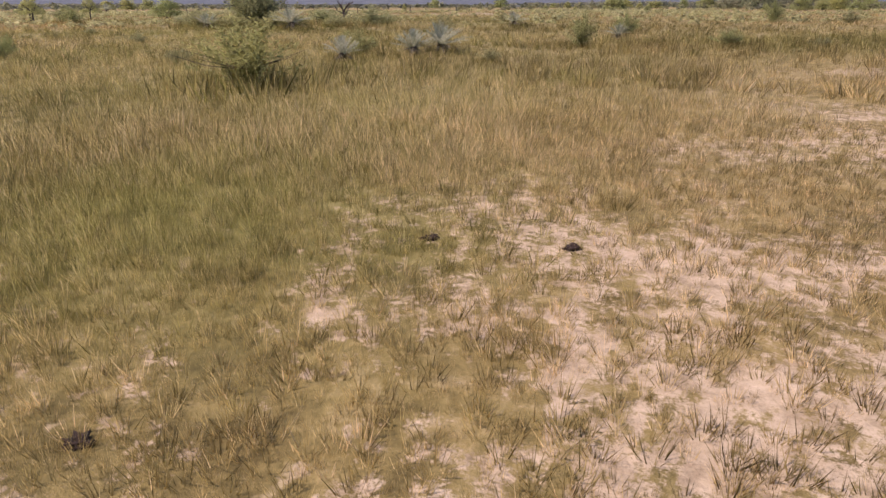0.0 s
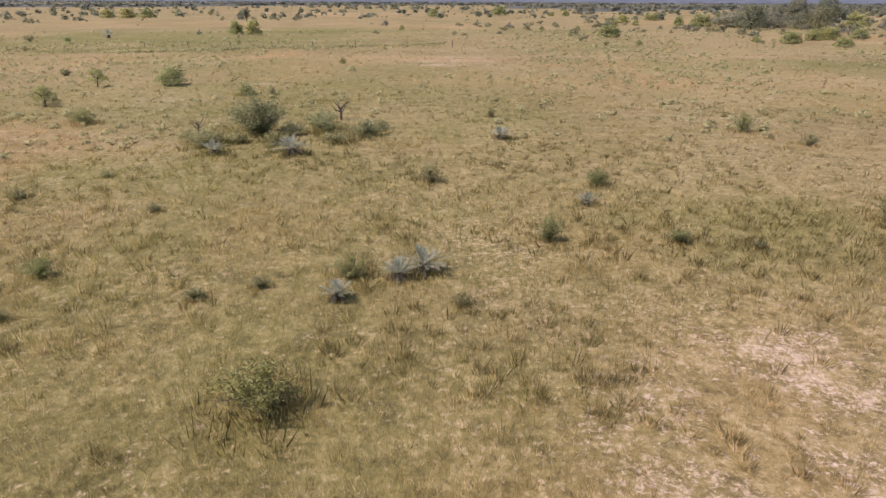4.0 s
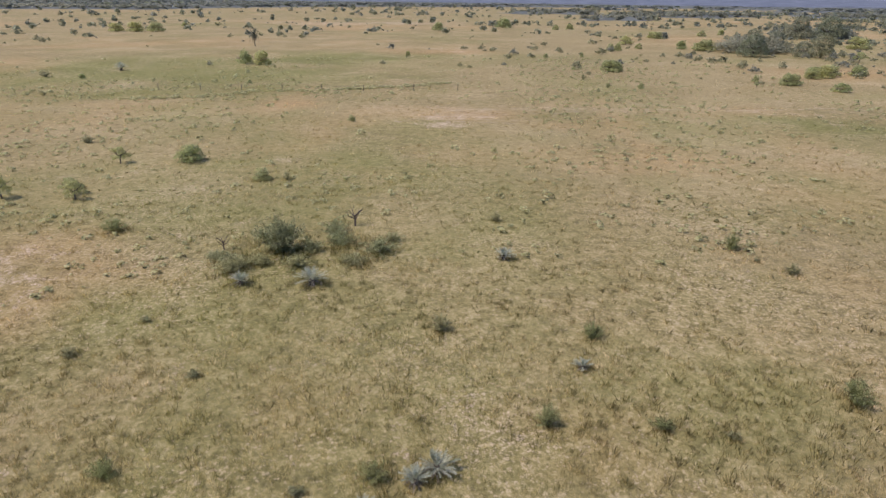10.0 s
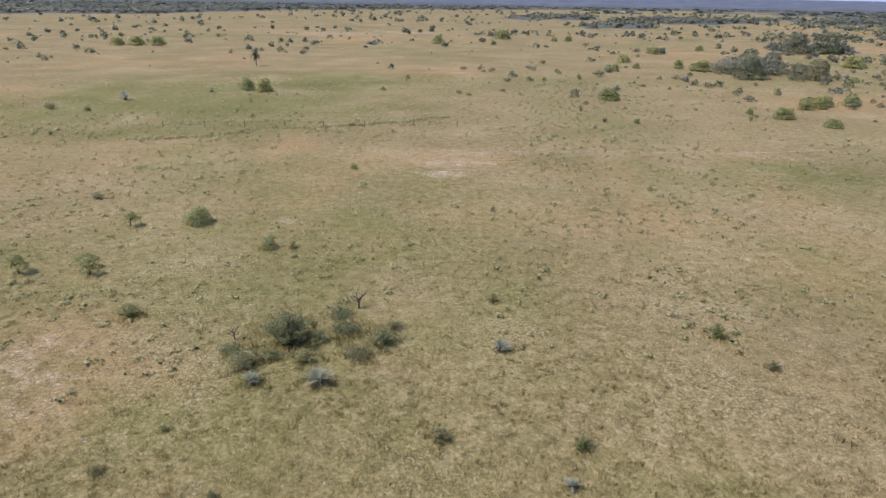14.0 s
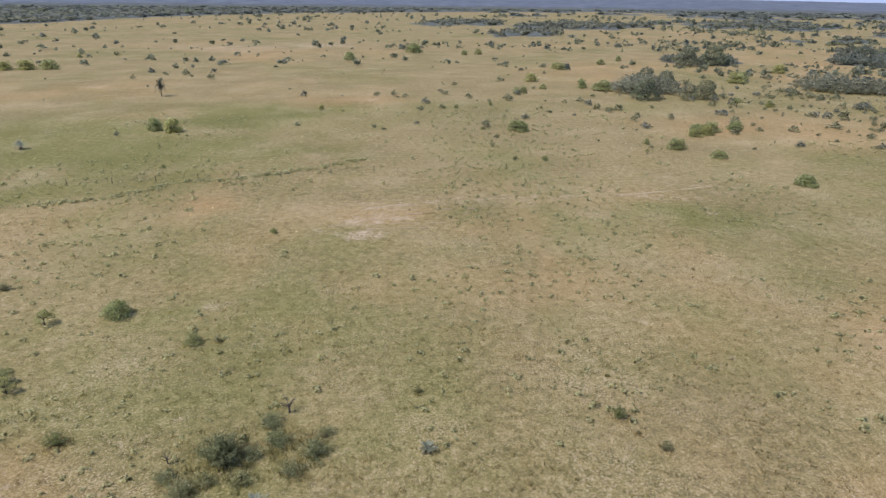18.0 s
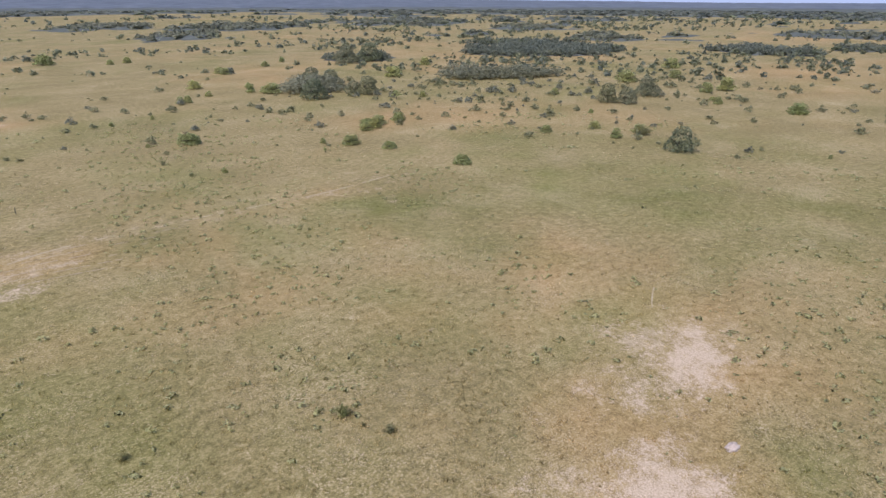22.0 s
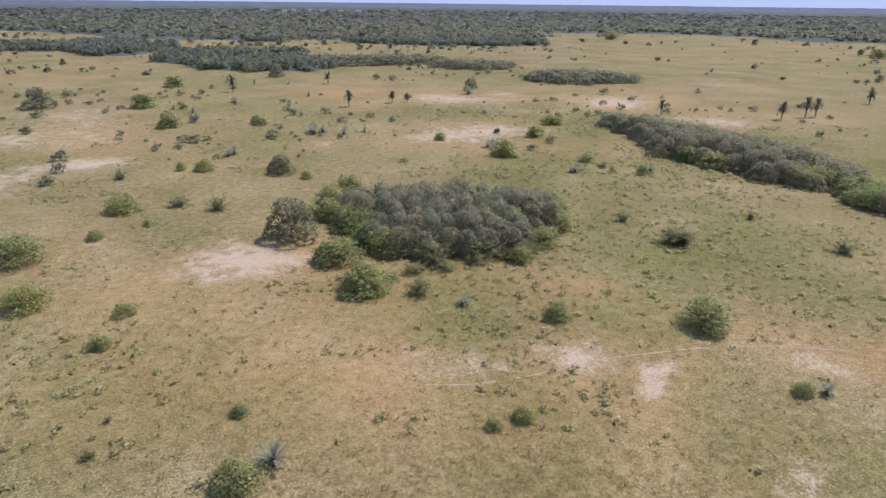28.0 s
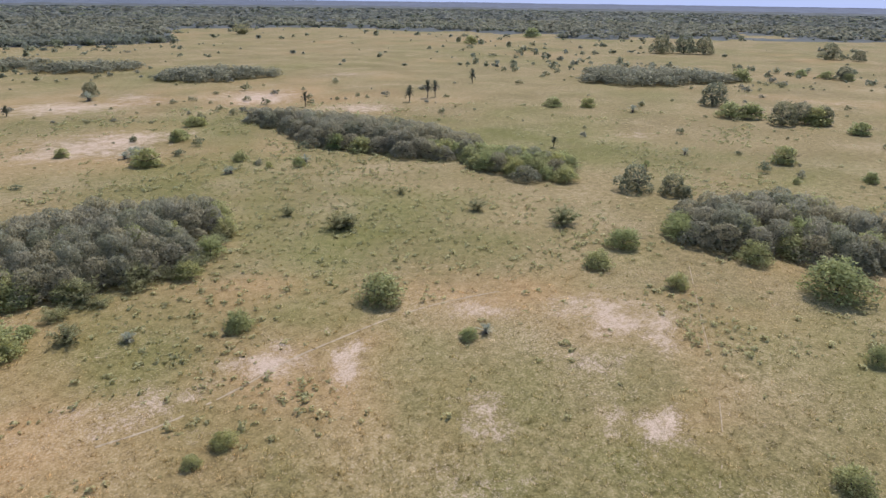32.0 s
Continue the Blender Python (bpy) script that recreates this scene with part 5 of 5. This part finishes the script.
def build_grass():
    # short tufts on the sandy start
    x, y, sand, g = scattered(41, 11000, 0.8, 10, -46, 46, 1.25, bare=True)
    tuft_field("short_grass", "short dry tufts rooted in pale sand", 51, x, y, 0.035 + 0.085 * g.random(len(x)) ** 1.6, 22, 0.5, 0.024, -0.14, 0.75, True, spread_tone=0.34)
    # knee-high straw with thin stalks
    x, y, sand, g = scattered(42, 24000, 1.8, 34, -44, 44, 1.0, True)
    r = np.hypot(x, y)
    high = (0.12 + 0.22 * g.random(len(x)) ** 1.5) * np.clip((r - 0.8) / 7, 0.22, 1) * (1.1 - 0.75 * sand)
    near = r < 7
    tuft_field("fine_grass", "fine dry grass stalks standing over short tufts", 58, x[near], y[near], 0.75 * high[near], 14, 0.6, 0.011, 0.0, 0.65, True, spread_tone=0.42)
    for name, seed, some, width in (("meadow_grass", 52, r < 6, 0.0085), ("straw_grass", 56, r >= 6, 0.014)):
        tuft_field(name, "knee-high dry grass with thin pale stalks", seed, x[some], y[some], high[some], 8, 0.45, width, 0.16, 0.7, seed == 56, spread_tone=0.42)
    x, y, sand, g = scattered(43, 17000, 6, 66, -44, 44, 1.0, True)
    r = np.hypot(x, y)
    high = (0.10 + 0.22 * g.random(len(x)) ** 1.6) * np.clip(r / 24, 0.38, 1)
    for name, seed, some, width in (("bunch_grass", 53, r < 24, 0.022), ("olive_grass", 57, r >= 24, 0.050)):
        tuft_field(name, "round tussocks of straw-coloured and olive grass", seed, x[some], y[some], high[some], 17, 0.85, width, 0.0, 0.9, True, spread_tone=0.24)
    x, y, sand, g = scattered(44, 36000, 36, 210, -44, 262, 1.0, True)
    keep = (np.hypot(x, y) > 60) | (np.arctan2(x, y) > radians(38)) | (y < 0)
    x, y = x[keep], y[keep]
    tuft_field("plain_grass", "bunches of dry grass all over the plain", 54, x, y, 0.12 + 0.20 * g.random(len(x)) ** 1.8, 11, 0.9, 0.10, 0.05, 0.9, True, spread_tone=0.26)


build_grass()


def build_foot_grass():
    """Ranker grass grown up round the feet of the nearer shrubs."""
    g = np.random.default_rng(91)
    feet = [(x, y, w) for x, y, w, h in GREEN_SHRUBS + GREY_SHRUBS + YOUNG_PALMS if y > 0 and math.hypot(x, y) < 75] + [(-3.95, 12.9, 2.7), (-12.6, 44.8, 4.2), (-15.3, 41.3, 3), (-6, 44.5, 4), (-9.5, 46, 4)]
    feet = np.repeat(np.array(feet), 42, 0)
    a, q = 2 * np.pi * g.random(len(feet)), feet[:, 2] * (0.15 + 0.55 * g.random(len(feet)))
    x, y = feet[:, 0] + q * np.cos(a), feet[:, 1] + q * np.sin(a)
    high = np.clip(0.22 * feet[:, 2], 0.2, 0.6) * (0.5 + 0.6 * g.random(len(x)))
    tuft_field("rank_grass", "taller olive and straw grass round the shrubs", 92, x, y, high, 14, 0.6, 0.035, -0.04, 0.6, True, spread_tone=0.26)


build_foot_grass()


def build_low_scrub():
    """Ankle-high grey-green herbs among the grass."""
    g = np.random.default_rng(61)
    x, y, sand, _ = scattered(62, 95000, 13, 230, -46, 262, 1.4)
    keep = g.random(len(x)) < np.clip(8.0 * (0.5 * fbm(x + 50, y, 26, 3) + 0.5 * fbm(x, y + 90, 6, 2) - 0.535), 0.02, 1) * np.where(y > 0, 0.32, 1.0) + np.where(y > 0, 0.5, 0.8) * patches(x, y, HERBY, 0.8)
    x, y = x[keep], y[keep]
    # a row of sedge along the damp line by the fence
    k = g.random(420) * 5.99
    line = np.array(SEDGE, float)
    i = k.astype(int)
    row = line[i] + (line[i + 1] - line[i]) * (k - i)[:, None] + g.normal(0, 0.7, (420, 2)) - [0, 1.0]
    g3 = np.random.default_rng(63)
    near, turn = 13 * (3.4 ** g3.random(2600)), radians(46) * (2 * g3.random(2600) - 1)
    some = g3.random(2600) < np.clip(3.6 * (fbm(near * np.sin(turn) + 50, near * np.cos(turn), 9, 3) - 0.36), 0.05, 1)
    near, turn = near[some], turn[some]
    x, y = np.concatenate([x, row[:, 0], near * np.sin(turn)]), np.concatenate([y, row[:, 1], near * np.cos(turn)])
    out = np.hypot(x, y) > 45
    fx, fy = x[out], y[out]
    wide = (0.42 + 0.9 * g.random(len(fx)) ** 2.4) * (0.85 + np.hypot(fx, fy) / 500)
    strewn_crowns("far_herbs", "grey-green leafy herbs strewn over the plain in clusters", "herbs", M_CLUMP, 66, fx, fy, wide, wide * g.uniform(0.4, 0.75, len(fx)), 26, 0.15, 0.9)
    x, y = x[~out], y[~out]
    tuft_field("low_herbs", "small grey-green herbs scattered in the grass", 67, x, y, 0.16 + 0.30 * g.random(len(x)) ** 1.8, 34, 0.62, 0.030, -0.1, 0.75, True, None, "herbs")


build_low_scrub()

# ---------------------------------------------------------------- small things


def lump_mesh(name, seed, mat, rx, ry, rz, rough, detail=3):
    bm = bmesh.new()
    bmesh.ops.create_icosphere(bm, subdivisions=detail, radius=1.0)
    for v in bm.verts:
        k = 1 + rough * noise.noise(v.co * 2.1 + Vector((seed, 0, 0))) + 0.5 * rough * noise.noise(v.co * 5.0 + Vector((0, seed, 0)))
        v.co = Vector((v.co.x * rx * k, v.co.y * ry * k, max(v.co.z, -0.2) * rz * k))
    return smooth(mesh_from(name, bm, mat))


pile = tagged(new("sand_mound", lump_mesh("sand_mound", 3, M_SAND, 0.8, 0.5, 0.28, 0.6)), "small mound of pale dug sand on bare ground", "sand mound")
pile.location = (50.0, 20.9, at_ground(50.0, 20.9))
for k, (x, y) in enumerate(((-0.08, 4.11), (0.9, 3.91), (-1.41, 1.95))):
    ob = tagged(new("dung", lump_mesh("dung", 11 + k, M_DUNG, 0.055, 0.04, 0.028, 0.9)), "dried dark animal dung lying in short grass", "dung", "dried dung")
    ob.location = (x, y, at_ground(x, y) + 0.004)


def build_fence():
    """A line of leaning posts with a wire through the meadow."""
    ob = tagged(new("fence"), "old wire fence with weathered wooden posts in the meadow", "fence")
    line = FENCE
    g = random.Random(4)
    for x, y in line:
        bm = bmesh.new()
        z = at_ground(x, y)
        limb(bm, (x, y, z - 0.1), (x + g.uniform(-0.08, 0.08), y, z + 1.35), 0.07, 0.06, 8)
        part("post", mesh_from("post", bm, M_POST), ob)
    for high in (0.5, 0.9, 1.2):
        for (ax, ay), (bx, by) in zip(line, line[1:]):
            bm = bmesh.new()
            limb(bm, (ax, ay, high + at_ground(ax, ay)), (bx, by, high + at_ground(bx, by)), 0.008, 0.008, 4)
            part("wire", mesh_from("wire", bm, M_WIRE), ob)


build_fence()


def build_houses():
    """Pale farm houses at the edge of the far woods."""
    g = random.Random(8)
    for n in range(7):
        a, r = radians(176 + n * 1.25 + g.uniform(-0.3, 0.3)), 1750 + g.uniform(-90, 130)
        x, y = r * math.sin(a), r * math.cos(a)
        ob = tagged(new("farm_house"), "small pale farm house at the far wood's edge", "house", "far farm houses")
        ob.location = (x, y, 6.5)
        ob.rotation_euler.z = a + g.uniform(-0.4, 0.4)
        w, d, h = g.uniform(9, 16), g.uniform(6, 8), g.uniform(3, 4)
        bm = bmesh.new()
        bmesh.ops.create_cube(bm, size=1.0, matrix=Matrix.Translation((0, 0, h / 2 - 3.5)) @ Matrix.Diagonal((w, d, h + 7, 1)))
        part("wall", mesh_from("wall", bm, M_WALL), ob)
        bm = bmesh.new()
        e, t = 0.5, 1.6
        v = [bm.verts.new(p) for p in ((-w / 2 - e, -d / 2 - e, h), (w / 2 + e, -d / 2 - e, h), (w / 2 + e, d / 2 + e, h), (-w / 2 - e, d / 2 + e, h), (-w / 2 - e, 0, h + t), (w / 2 + e, 0, h + t))]
        for f in ((0, 1, 5, 4), (2, 3, 4, 5), (0, 4, 3), (1, 2, 5), (3, 2, 1, 0)):
            bm.faces.new([v[i] for i in f])
        part("roof", mesh_from("roof", bm, M_ROOF), ob)


build_houses()

# the models themselves stay out of the finished place
for ob in (*GREEN, *FAR_GREEN, *NEAR, *GREY, *BRUSH, *THICKET, *DARK, *DEEP, *FAR_DARK, *SMALL, *YOUNG, *TALL, SNAG):
    for o in (*ob.children_recursive, ob):
        bpy.data.objects.remove(o, do_unlink=True)
